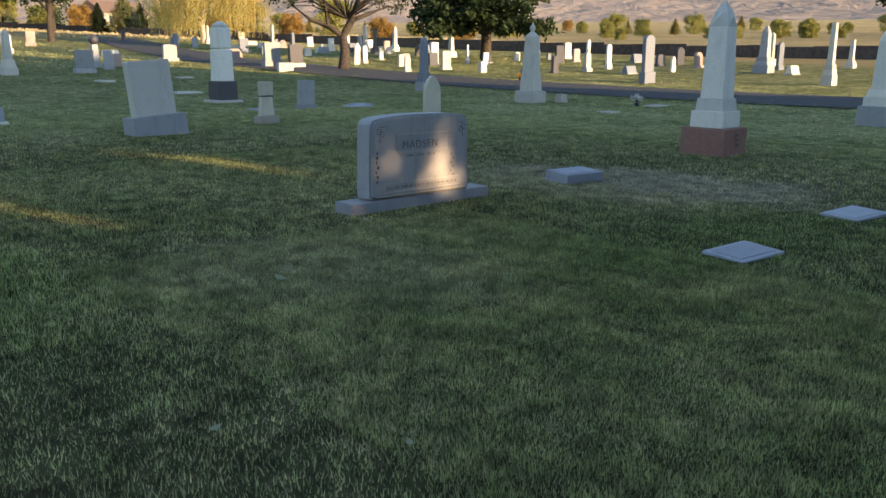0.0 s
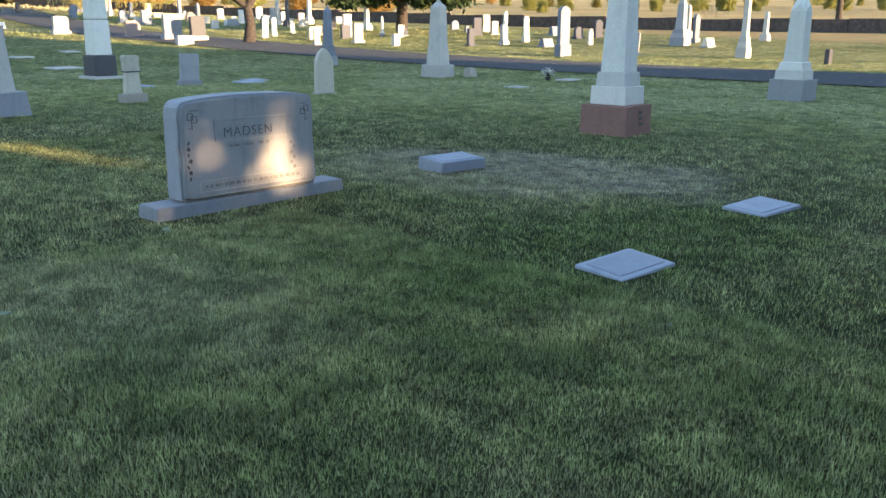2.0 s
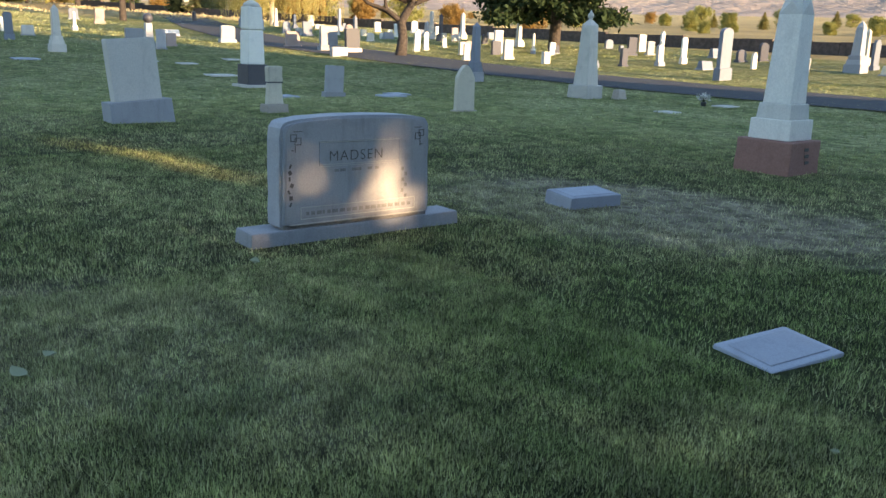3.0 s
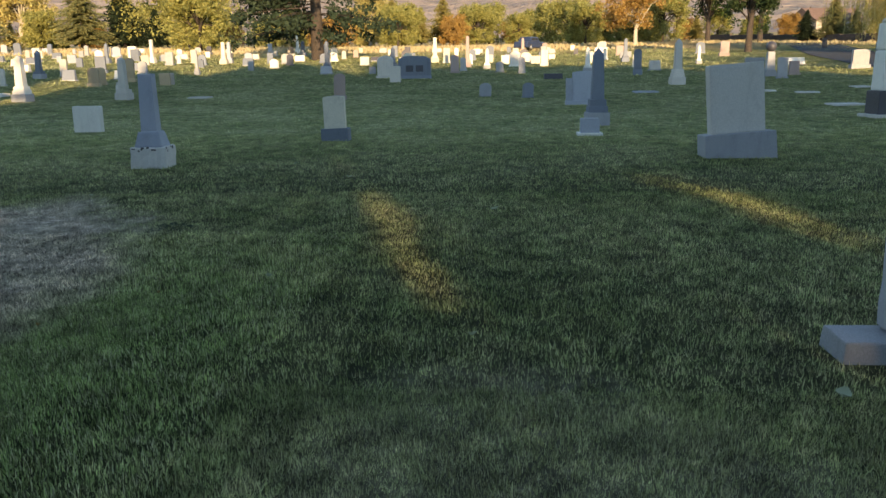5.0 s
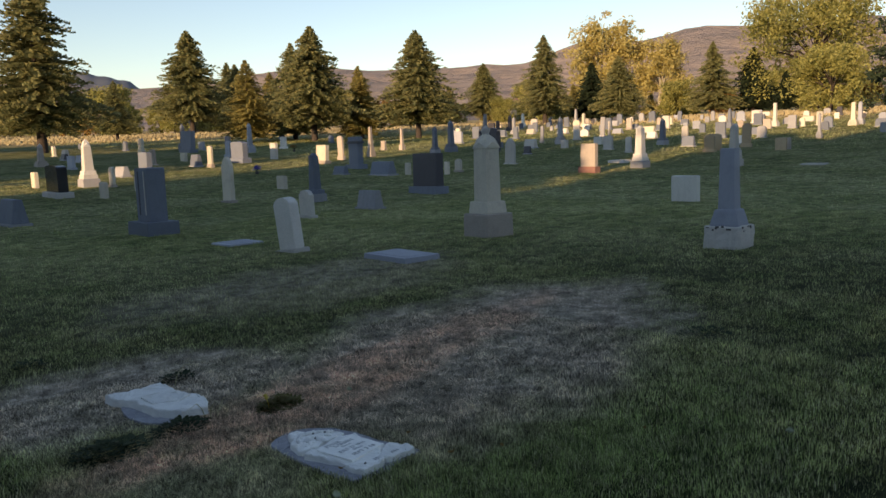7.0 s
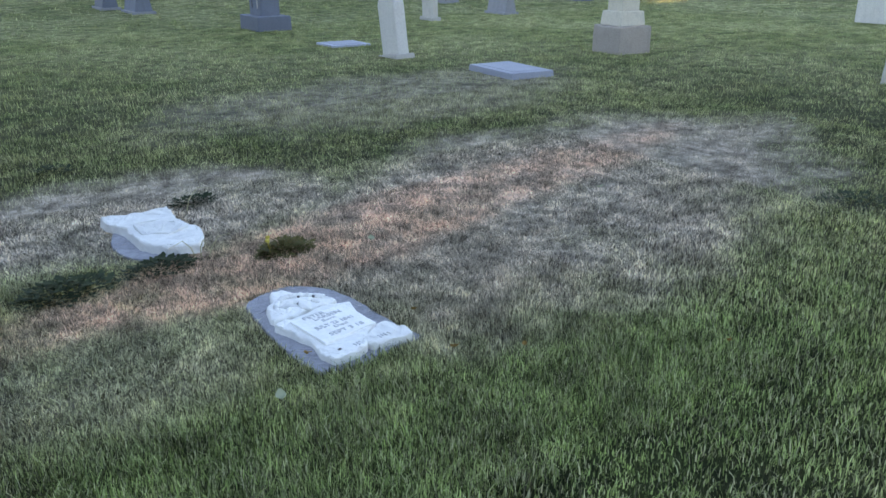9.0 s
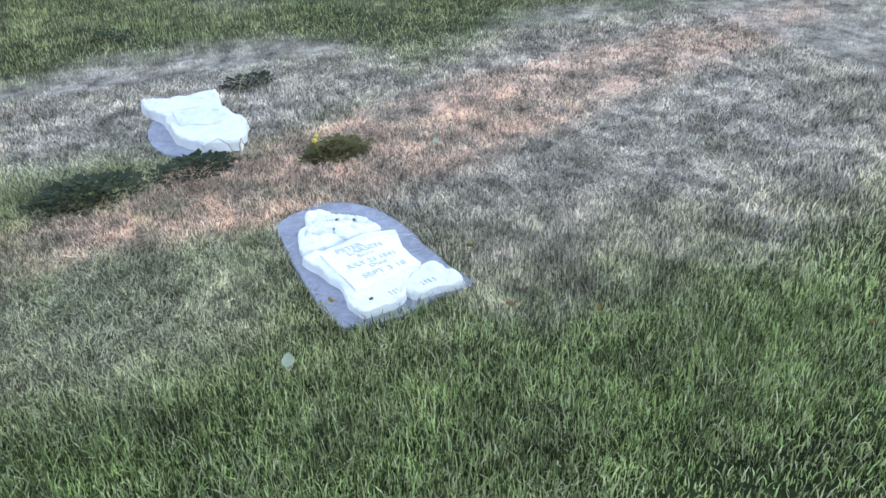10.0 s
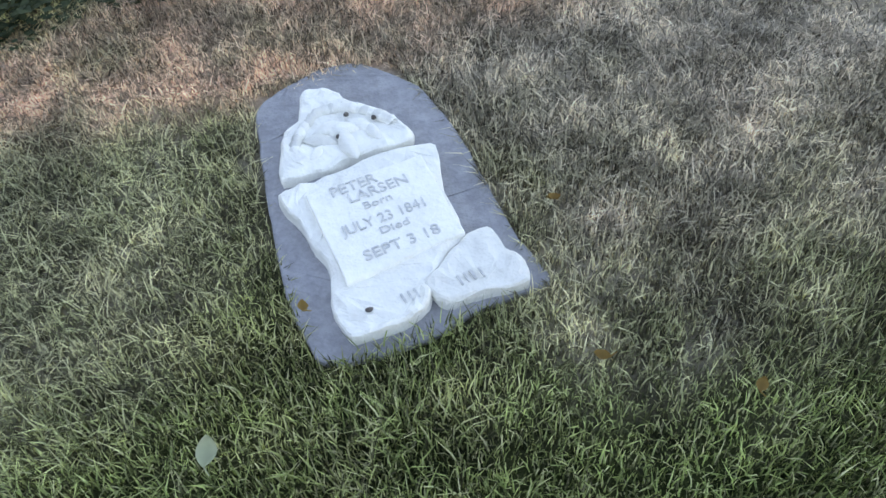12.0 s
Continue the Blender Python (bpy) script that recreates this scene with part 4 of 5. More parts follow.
for k in range(6):
    part("inscription", block(0.022, 0.003, 0.026, 0.47 - 0.042 * k, 1, 0, cx=FX, cy=0.375 + 0.03 * (k % 2)), SHADEDCUT, mon)
for z in (0.168, 0.252):
    part("moulding", block(0.98, 0.006, 0.006, z, 1, 0.001, cx=FX), M["pale"], mon)
for y in (-0.49, 0.49):
    part("moulding", block(0.006, 0.006, 0.084, 0.170, 1, 0.001, cx=FX, cy=y), M["pale"], mon)
rv = random.Random(3)
y = -0.45
while y < 0.44:
    ln = rv.uniform(0.018, 0.05)
    part("inscription", block(ln, 0.003, 0.026, 0.197, 1, 0, cx=FX, cy=y + ln / 2), SHADEDCUT, mon)
    y += ln + rv.uniform(0.008, 0.022)
# interlaced knots in the upper corners, a carved stem at the edge
for side in (-1, 1):
    for dy, dz, wd, hg in ((0.0, 0.0, 0.05, 0.005), (0.0, 0.046, 0.05, 0.005), (0.032, 0.024, 0.045, 0.005), (0.032, 0.070, 0.045, 0.005), (-0.024, 0.0, 0.005, 0.05), (0.022, 0.0, 0.005, 0.05),
                           (0.010, 0.024, 0.005, 0.05), (0.054, 0.024, 0.005, 0.05), (0.02, -0.05, 0.005, 0.045), (0.04, -0.04, 0.024, 0.005), (0.0, 0.09, 0.07, 0.005)):
        part("carved_knot", block(wd, 0.004, hg, 0.70 + dz, 1, 0.001, cx=FX, cy=side * (0.51 + dy)), ENGRAVE, mon)
for k in range(7):
    bm = block(0.014 + 0.012 * (k % 2), 0.005, 0.030, 0, 1, 0.002)
    bmesh.ops.transform(bm, matrix=pose(FX, -0.575 + 0.01 * (k % 2), 0.27 + 0.045 * k, 25 * (k % 3 - 1)), verts=bm.verts)
    part("carved_leaf", bm, ENGRAVE, mon)


# ---- broken marble tablet set in cement ----
def tile_shape(outline, h, z, jitter, seed, bevel=0.012, dome=0.0):
    """A thick flat stone from an outline in the plane, with uneven worn edges."""
    bm = bmesh.new()
    lo = [bm.verts.new((u, v, z)) for u, v in outline]
    bm.faces.new(lo)
    out = bmesh.ops.extrude_face_region(bm, geom=bm.faces[:])
    up = [g for g in out["geom"] if isinstance(g, bmesh.types.BMVert)]
    for v in up:
        v.co.z += h
    bmesh.ops.recalc_face_normals(bm, faces=bm.faces)
    rim = [e for e in bm.edges if e.verts[0].co.z > z + h / 2 and e.verts[1].co.z > z + h / 2]
    bmesh.ops.bevel(bm, geom=rim, offset=bevel, segments=3, affect="EDGES", profile=0.55)
    bmesh.ops.triangulate(bm, faces=[f for f in bm.faces if len(f.verts) > 4])
    bmesh.ops.subdivide_edges(bm, edges=[e for e in bm.edges if e.calc_length() > 0.05], cuts=3)
    for v in bm.verts:
        v.co += jitter * noise.noise_vector(v.co * 17 + Vector((seed, 0, seed)))
        if v.co.z > z + h * 0.8:
            v.co.z += jitter * 0.9 * noise.noise(v.co * 38 + Vector((0, seed, 0)))
    return bm


tomb = new("broken_tablet")
tomb.matrix_basis = Matrix(((-0.995, 0.1, 0, -5.855), (-0.1, -0.995, 0, 0.418), (0, 0, 1, -0.010), (0, 0, 0, 1)))
tagged(tomb, "broken white marble tablet in pieces on a blue-grey cement bed", "gravestone")
def smooth_outline(corners, steps=5):
    """Closed outline through a few corners, eased between them."""
    pts, n = [], len(corners)
    for i in range(n):
        p0, p1, p2, p3 = (Vector(corners[(i + d) % n]) for d in (-1, 0, 1, 2))
        for k in range(steps):
            f = k / steps
            q = p1 + (p2 - p1) * f
            ease = 0.5 * ((p2 - p0) * 0.5 * f * (1 - f) ** 2 - (p3 - p1) * 0.5 * (1 - f) * f * f)
            pts.append(tuple(q + ease))
    return pts


bed = smooth_outline([(-0.20, 0.65), (-0.24, 0.39), (-0.265, 0.15), (-0.25, 0.0), (-0.21, -0.03), (-0.06, -0.04), (0.05, -0.015), (0.188, -0.012), (0.190, 0.03), (0.178, 0.14), (0.182, 0.42), (0.155, 0.59), (0.065, 0.715), (-0.04, 0.735), (-0.14, 0.69)])
part("cement_bed", tile_shape(bed, 0.05, -0.027, 0.005, 3.0, 0.006), CEMENT, tomb, "rough blue-grey cement bed")
body = smooth_outline([(-0.222, 0.358), (-0.205, 0.30), (-0.187, 0.21), (-0.178, 0.14), (-0.195, 0.08), (-0.194, 0.03), (-0.18, 0.002), (-0.104, -0.007), (-0.036, 0.011), (-0.02, 0.03), (-0.022, 0.058), (0.03, 0.103), (0.08, 0.127), (0.085, 0.206), (0.095, 0.29), (0.112, 0.342), (0.108, 0.386), (-0.036, 0.386), (-0.17, 0.372)])
part("tablet_body", tile_shape(body, 0.046, 0.008, 0.010, 5.0, 0.012), WHITE_STONE, tomb)
corner = smooth_outline([(-0.020, 0.018), (0.000, 0.0), (0.086, -0.004), (0.145, -0.010), (0.152, 0.025), (0.133, 0.070), (0.124, 0.132), (0.082, 0.130), (0.030, 0.104), (-0.024, 0.060)])
part("broken_corner", tile_shape(corner, 0.045, 0.008, 0.009, 9.0, 0.011), WHITE_STONE, tomb)
arch = smooth_outline([(-0.202, 0.402), (-0.190, 0.473), (-0.163, 0.533), (-0.133, 0.557), (-0.104, 0.623), (-0.078, 0.637), (-0.02, 0.60), (-0.012, 0.573), (0.038, 0.535), (0.069, 0.478), (0.085, 0.416), (0.063, 0.404), (-0.034, 0.403), (-0.128, 0.402)])
part("arched_head", tile_shape(arch, 0.046, 0.008, 0.010, 13.0, 0.012), WHITE_STONE, tomb, "arched head piece with a worn carving")
# raised rim round a sunk carving of leaves
rim_pts = smooth_outline([(-0.155, 0.455), (-0.128, 0.515), (-0.075, 0.556), (-0.015, 0.545), (0.030, 0.505), (0.055, 0.455)], 4)[:-4]
for k in range(len(rim_pts) - 1):
    (ua, va), (ub, vb) = rim_pts[k], rim_pts[k + 1]
    bm = bmesh.new()
    limb(bm, [Vector((ua, va, 0.052)), Vector(((ua + ub) / 2, (va + vb) / 2, 0.056)), Vector((ub, vb, 0.052))], [0.011, 0.012, 0.011], 8)
    part("carved_rim", worn(bm, 0.004, 40, k), WHITE_STONE, tomb)
for k, (u, v, s, r) in enumerate(((-0.10, 0.470, 0.085, 60), (-0.075, 0.50, 0.075, 100), (-0.045, 0.485, 0.09, 75), (-0.01, 0.485, 0.07, 35), (0.01, 0.455, 0.07, 15), (-0.05, 0.440, 0.10, 5), (-0.115, 0.440, 0.05, 120))):
    bm = turned([(0.20 * s * math.sin(math.pi * q / 8) + 0.001, -s * 0.5 + s * q / 8) for q in range(9)], 10)
    bmesh.ops.transform(bm, matrix=pose(u, v, 0.054, 90, 0, r) @ Matrix.Diagonal((1, 0.7, 1, 1)), verts=bm.verts)
    part("carving", worn(bm, 0.005, 30, k), WHITE_STONE, tomb)
for u, v in ((-0.062, 0.462), (-0.028, 0.520), (0.022, 0.488)):
    bm = turned([(0.002, 0.0), (0.006, 0.002), (0.005, 0.006), (0.001, 0.008)], 8)
    bmesh.ops.transform(bm, matrix=pose(u, v, 0.057), verts=bm.verts)
    part("pit", bm, ENGRAVE, tomb)
panel = [(-0.158, 0.100), (0.078, 0.128), (0.074, 0.345), (-0.170, 0.332)]
part("name_panel", tile_shape(panel, 0.013, 0.050, 0.0022, 21.0, 0.004), WHITE_STONE, tomb)
for text, size, v, u, wide in (("PETER", 0.036, 0.306, -0.076, 0.98), ("LARSEN", 0.035, 0.279, -0.034, 1.02), ("Born", 0.024, 0.252, -0.046, 1.25), ("JULY 23 1841", 0.034, 0.208, -0.044, 0.90), ("Died", 0.024, 0.182, -0.036, 1.3), ("SEPT 3 18", 0.034, 0.137, -0.036, 1.08)):
    lettering(text, size, GREYLETTER, tomb, pose(u, v, 0.0648, 0, 0, 3.5), "lettering", 0.0012, wide)
for u, v, ln in ((-0.075, 0.036, 0.010), (-0.062, 0.037, 0.008), (-0.050, 0.038, 0.010), (0.030, 0.034, 0.010), (0.043, 0.035, 0.008), (0.056, 0.036, 0.012), (0.072, 0.036, 0.008)):
    bm = bmesh.new()
    bmesh.ops.create_cube(bm, size=1, matrix=pose(u, v, 0.0545, 0, 0, 8) @ Matrix.Diagonal((ln * 0.4, 0.022, 0.004, 1)))
    part("inscription", bm, GREYLETTER, tomb)
bm = turned([(0.001, 0.0), (0.006, 0.002), (0.007, 0.005), (0.001, 0.009)], 10)
bmesh.ops.transform(bm, matrix=pose(-0.138, 0.036, 0.053) @ Matrix.Diagonal((1.1, 0.7, 1, 1)), verts=bm.verts)
part("pit", bm, ENGRAVE, tomb, "small dark hole in the stone")

# second broken piece
frag = new("broken_fragment")
frag.matrix_basis = pose(-5.55, -1.42, 0.0)
tagged(frag, "broken white marble fragment lying on a cement pad in grass", "gravestone")
pad = [(0.06 + 0.19 * math.cos(2 * math.pi * k / 24) + 0.01 * math.sin(k * 3.0), 0.22 + 0.30 * math.sin(2 * math.pi * k / 24)) for k in range(24)]
part("cement_bed", tile_shape(pad, 0.05, -0.032, 0.006, 31.0, 0.006), CEMENT, frag)
sh = smooth_outline([(0.222, -0.185), (0.152, -0.120), (0.027, -0.123), (-0.125, -0.165), (-0.100, 0.071), (-0.162, 0.30), (-0.09, 0.50), (0.062, 0.49), (0.152, 0.337), (0.160, 0.119), (0.222, -0.055)])
part("tablet_piece", tile_shape(sh, 0.052, 0.012, 0.012, 35.0, 0.014), WHITE_STONE, frag)
ridge = smooth_outline([(0.12, 0.10), (-0.07, 0.13), (-0.10, 0.27), (0.0, 0.31), (0.11, 0.25)])
part("carved_ridge", tile_shape(ridge, 0.012, 0.060, 0.009, 51.0, 0.006), WHITE_STONE, frag)

# ---- near gravestones ----
ob = thing("obelisk", -6.45, 11.95, "tall white marble obelisk on a red sandstone block", "gravestone", rz=2)
part("base", block(0.74, 0.74, 0.52, -0.1, 0.98, 0.02, wear=0.012), M["red"], ob, "weathered red sandstone block")
part("plinth", block(0.55, 0.55, 0.25, 0.42, 0.98, 0.012), M["marble"], ob)
part("plinth", block(0.46, 0.46, 0.19, 0.67, 0.93, 0.015), M["marble"], ob)
part("shaft", block(0.37, 0.37, 1.06, 0.86, 0.80, 0.012), M["marble"], ob)
part("cap", cap_pyramid(0.30, 0.30, 0.40, 1.915, True), M["marble"], ob)
for k in range(3):
    part("inscription", block(0.10, 0.004, 0.04, 0.30 - 0.08 * k, 1, 0, cx=0.371, cy=0.02 * k), ENGRAVE, ob)

ob = thing("obelisk", -6.84, 19.95, "tall white marble obelisk on a rough grey block", "gravestone", rz=-2)
part("base", block(0.76, 0.76, 0.55, -0.1, 0.98, 0.02, wear=0.012), M["grey"], ob)
part("plinth", block(0.60, 0.60, 0.2, 0.45, 0.97, 0.012), M["marble"], ob)
part("plinth", block(0.52, 0.52, 0.16, 0.65, 0.92, 0.015), M["marble"], ob)
part("shaft", block(0.39, 0.39, 1.05, 0.81, 0.82, 0.012), M["marble"], ob)
part("cap", cap_pyramid(0.33, 0.33, 0.34, 1.855, True), M["marble"], ob)

ob = thing("obelisk", -12.95, -5.5, "pale stone obelisk with a carved head on a brown sandstone base", "gravestone", rz=-4)
part("base", block(0.56, 0.56, 0.45, -0.08, 0.98, 0.02, wear=0.012), M["tanp"], ob, "rough brown sandstone base")
part("plinth", block(0.43, 0.43, 0.19, 0.37, 0.92, 0.014), M["cream"], ob)
part("shaft", block(0.30, 0.30, 0.83, 0.56, 0.94, 0.01), M["cream"], ob)
part("cap", cap_pyramid(0.31, 0.31, 0.26, 1.388, True), M["cream"], ob)
part("finial", turned([(0.06, 1.56), (0.045, 1.6), (0.07, 1.64), (0.075, 1.68), (0.03, 1.72), (0.01, 1.74)], 12), M["pale"], ob)

ob = thing("obelisk", -13.5, -1.75, "blue-grey stone shaft on a crumbling mossy base", "gravestone", rz=6)
part("base", worn(block(0.50, 0.50, 0.36, -0.06, 0.96, 0.03, wear=0.02), 0.012, 9), M["pale"], ob, "crumbling pitted grey base")
part("plinth", block(0.40, 0.40, 0.22, 0.29, 0.72, 0.03), M["slate"], ob)
part("shaft", block(0.22, 0.22, 0.80, 0.49, 0.84, 0.012), M["slate"], ob)
rk = random.Random(6)
for k in range(16):
    ln = rk.uniform(0.02, 0.05)
    if k % 2:
        part("chip", block(ln, 0.012, rk.uniform(0.012, 0.03), rk.uniform(0.22, 0.29), 1, 0.002, cx=0.243, cy=rk.uniform(-0.2, 0.2)), ENGRAVE, ob)
    else:
        part("chip", block(0.012, ln, rk.uniform(0.012, 0.03), rk.uniform(0.22, 0.29), 1, 0.002, cy=0.243, cx=rk.uniform(-0.2, 0.2)), ENGRAVE, ob)

ob = thing("column", -22.6, 12.2, "broken white marble column on a dark block and pale plinth", "gravestone", rz=4)
part("plinth", block(0.86, 0.86, 0.14, -0.06, 0.98, 0.012), M["pale"], ob)
part("base", block(0.62, 0.62, 0.55, 0.08, 0.98, 0.012), M["dark"], ob, "dark polished block")
part("shaft", block(0.50, 0.50, 0.92, 0.63, 0.93, 0.03), M["marble"], ob)
part("shaft", block(0.47, 0.47, 0.62, 1.56, 0.92, 0.05), M["marble"], ob)
part("cap", turned([(0.21, 2.17), (0.24, 2.2), (0.20, 2.27), (0.09, 2.33), (0.02, 2.35)], 16), M["pale"], ob)

ob = thing("obelisk", -17.19, 19.92, "pale marble spire with an urn finial on a worn base", "gravestone", rz=5)
part("base", block(0.72, 0.72, 0.43, -0.06, 0.97, 0.03, wear=0.012), M["pale"], ob)
part("shaft", block(0.50, 0.50, 0.55, 0.37, 0.86, 0.012), M["pale"], ob)
part("shaft", block(0.41, 0.41, 1.10, 0.92, 0.80, 0.012), M["pale"], ob)
part("cap", cap_pyramid(0.33, 0.33, 0.2, 2.015), M["pale"], ob)
part("finial", turned([(0.05, 2.12), (0.04, 2.17), (0.09, 2.24), (0.08, 2.32), (0.03, 2.37), (0.015, 2.43)], 12), M["pale"], ob)
ob = thing("stone_block", -16.55, 20.65, "rough fallen stone block beside the spire", "stone")
part("body", worn(block(0.35, 0.3, 0.32, -0.04, 0.8, 0.05), 0.03, 5), M["tanp"], ob)

ob = thing("headstone", -15.36, 9.35, "cream marble headstone in two worn pieces on a block", "gravestone", rz=6)
part("base", block(0.46, 0.30, 0.22, -0.05, 0.97, 0.015, wear=0.008), M["tanp"], ob)
part("slab", worn(prism([(-0.17, 0), (0.17, 0), (0.15, 0.2), (0.135, 0.40), (-0.135, 0.40), (-0.15, 0.2)], 0.13, 0.17, 0.012), 0.012, 9), M["cream"], ob)
part("slab", worn(prism([(-0.15, 0.0), (0.15, 0.0), (0.165, 0.05), (0.15, 0.12), (0.165, 0.29), (0.12, 0.305), (-0.14, 0.30), (-0.165, 0.28), (-0.15, 0.11)], 0.14, 0.575, 0.012), 0.012, 9), M["cream"], ob)
part("joint", block(0.31, 0.145, 0.025, 0.565, 1, 0.006), M["dark"], ob)

root = tablet(-14.37, 6.5, 1.0, 0.50, 1.32, "pale", "flat", "grey", 0.33, (4.5, -2.0), 0.74)
tagged(root, "large grey granite headstone leaning back on a heavy rough base")
root = tablet(-10.12, -11.36, 0.86, 0.62, 1.24, "blue", "flat", "", 0.27, (0, 0), 0.62)
part("border", block(0.03, 0.01, 0.8, 0.38, 1, 0.002, cx=0.178, cy=0.12), M["pale"], root)
part("border", block(0.03, 0.01, 0.8, 0.38, 1, 0.002, cx=0.178, cy=-0.12), M["dark"], root)
tagged(root, "tall blue-grey granite headstone with polished panels on a rough base")
root = tablet(-10.1, -6.75, 0.46, 0.30, 0.80, "marble", "round", "pale", 0.16, (6.5, 2.0), 0.86)
tagged(root, "cream marble headstone tilting on its grey base")
tablet(-17.47, 0.05, 0.52, 0.30, 0.83, "cream", "arc", "blue", 0.38, (1.5, 0), 0.76)

# ---- gravestones, from the near rows outwards ----
tablet(-18.93, 12.69, 0.58, 0.23, 0.77, "grey", "flat", "", 0.27, lean=(-1.7, 1.7))
tablet(-14.63, 13.43, 0.58, 0.23, 0.98, "cream", "point", "tanp", 0.12, lean=(-1.0, -1.4))
obelisk(-23.22, 20.77, 0.48, 2.02, "blue", "pyramid", "grey", 2, 0.54)
tablet(-20.16, 30.87, 0.81, 0.32, 2.01, "blue", "round", "", 0.28, lean=(2.0, 0.7))
obelisk(-19.67, 40.39, 0.80, 2.32, "grey", "gable", "", 2, 0.54)
tablet(-20.10, 43.03, 0.68, 0.27, 1.43, "blue", "shoulder", "", 0.21, lean=(0.2, -0.3))
obelisk(-13.94, 34.39, 0.47, 2.46, "pale", "flat", "", 2, 0.5)
tablet(-38.48, 13.83, 0.92, 0.37, 1.03, "grey", "flat", "", 0.29, lean=(-0.5, 2.2))
tablet(-40.36, 15.65, 0.52, 0.21, 0.93, "grey", "arc", "", 0.18, lean=(0.2, -1.3))
tablet(-45.99, 21.31, 0.98, 0.39, 0.95, "grey", "arc", "", 0.3, lean=(-1.5, 0.1))
tablet(-42.48, 23.60, 0.96, 0.38, 0.85, "pink", "flat", "", 0.23, lean=(2.0, -0.3))
tablet(-39.46, 24.15, 1.13, 0.45, 1.30, "grey", "flat", "", 0.3, lean=(1.2, -0.7))
tablet(-38.16, 24.81, 0.98, 0.39, 1.24, "dark", "arc", "pale", 0.27, lean=(1.8, -0.5))
tablet(-28.59, 37.67, 0.34, 0.20, 1.57, "marble", "point", "pale", 0.12, lean=(-0.0, 2.1))
tablet(-27.25, 37.83, 0.47, 0.20, 1.33, "marble", "shoulder", "pale", 0.29, lean=(0.6, -0.2))
tablet(-23.46, 38.20, 0.44, 0.20, 0.79, "marble", "point", "pale", 0.12, lean=(-0.1, -1.4))
slab_only(-36.76, 33.56, 0.56, 0.18, 1.28, "marble", "flat")
tablet(-32.63, 27.96, 0.42, 0.20, 0.83, "grey", "round", "", 0.27, lean=(1.5, 0.6))
tablet(-38.85, 29.39, 0.47, 0.20, 1.22, "marble", "point", "pale", 0.12, lean=(-0.8, 1.5))
tablet(-39.77, 30.69, 0.35, 0.20, 1.03, "marble", "shoulder", "pale", 0.24, lean=(-0.8, -1.5))
obelisk(-35.91, 35.50, 0.24, 1.18, "marble", "pyramid", "grey", 1, 0.54)
tablet(-41.90, 33.63, 0.35, 0.20, 0.87, "marble", "flat", "pale", 0.18, lean=(1.1, -0.8))
tablet(-34.63, 35.75, 0.47, 0.20, 0.71, "marble", "flat", "pale", 0.21, lean=(-1.8, 0.8))
root = obelisk(-42.16, 15.66, 0.55, 1.12, "grey", "flat", "", 1, 0.7)
part("finial", ball(0.24, 1.35), M["dark"], root, "dark stone ball")
root = tablet(-28.87, 5.74, 1.15, 0.45, 1.05, "slate", "arc", "", 0.21, lean=(1.0, -1.0), narrow=0.6)
for s in (-1, 1):
    part("side_pillar", block(0.2, 0.36, 0.72, 0.12, 0.95, 0.015, cy=s * 0.45), M["slate"], root)
tagged(root, "wide pale blue-grey monument with lower side pillars")
obelisk(-20.92, 5.25, 0.51, 1.70, "blue", "pyramid", "grey", 2, 0.54)
tablet(-18.24, 4.81, 0.48, 0.42, 0.33, "slate", "flat", "marble", 0.42, narrow=0.74)
root = tablet(-45.32, -1.34, 1.76, 0.49, 1.16, "blue", "arc", "", 0.2, (0, 0), 0.8)
for s in (-1, 1):
    part("side_pillar", block(0.22, 0.4, 0.93, 0.1, 0.95, 0.015, cy=s * 0.74), M["blue"], root)
    part("panel", block(0.39, 0.02, 0.32, 0.35, 1, 0.004, cx=0.148, cy=s * 0.26), M["dark"], root)
tablet(-45.87, -2.96, 0.98, 0.39, 1.16, "pale", "round", "", 0.18, lean=(-0.3, 1.1))
slab_only(-42.32, -1.99, 0.52, 0.17, 0.78, "pale", "flat")
tablet(-33.22, 2.54, 0.53, 0.21, 0.50, "grey", "shoulder", "", 0.19, lean=(-1.3, 0.9))
tablet(-32.35, 4.09, 0.48, 0.20, 0.54, "blue", "round", "", 0.22, lean=(-1.8, 2.1))
slab_only(-43.58, 5.70, 0.90, 0.29, 0.27, "dark", "flat")
obelisk(-38.17, 10.59, 0.59, 1.92, "pale", "pyramid", "", 2, 0.54)
tablet(-49.95, 0.49, 0.58, 0.23, 1.03, "pink", "round", "", 0.18, lean=(0.9, 0.1))
tablet(-52.09, 0.88, 0.42, 0.20, 0.80, "grey", "round", "", 0.3, lean=(1.2, -1.3))
obelisk(-54.47, 2.27, 0.44, 1.27, "marble", "pyramid", "grey", 1, 0.54)
tablet(-49.99, 3.07, 0.51, 0.20, 0.62, "grey", "shoulder", "", 0.27, lean=(1.8, 0.6))
tablet(-48.65, 4.29, 0.43, 0.20, 0.91, "grey", "shoulder", "", 0.25, lean=(-0.0, -1.0))
obelisk(-49.12, 7.95, 0.52, 1.39, "marble", "pyramid", "grey", 1, 0.54)
tablet(-45.58, 10.13, 0.46, 0.20, 1.31, "blue", "round", "", 0.28, lean=(1.6, 1.3))
obelisk(-55.37, 15.47, 0.34, 1.16, "marble", "pyramid", "grey", 1, 0.54)
tablet(-42.52, 16.89, 0.57, 0.23, 0.65, "pink", "flat", "", 0.26, lean=(-0.1, -1.4))
slab_only(-35.91, 22.70, 0.84, 0.27, 0.45, "grey", "flat")
slab_only(-20.07, -6.05, 0.61, 0.19, 0.58, "marble", "flat")
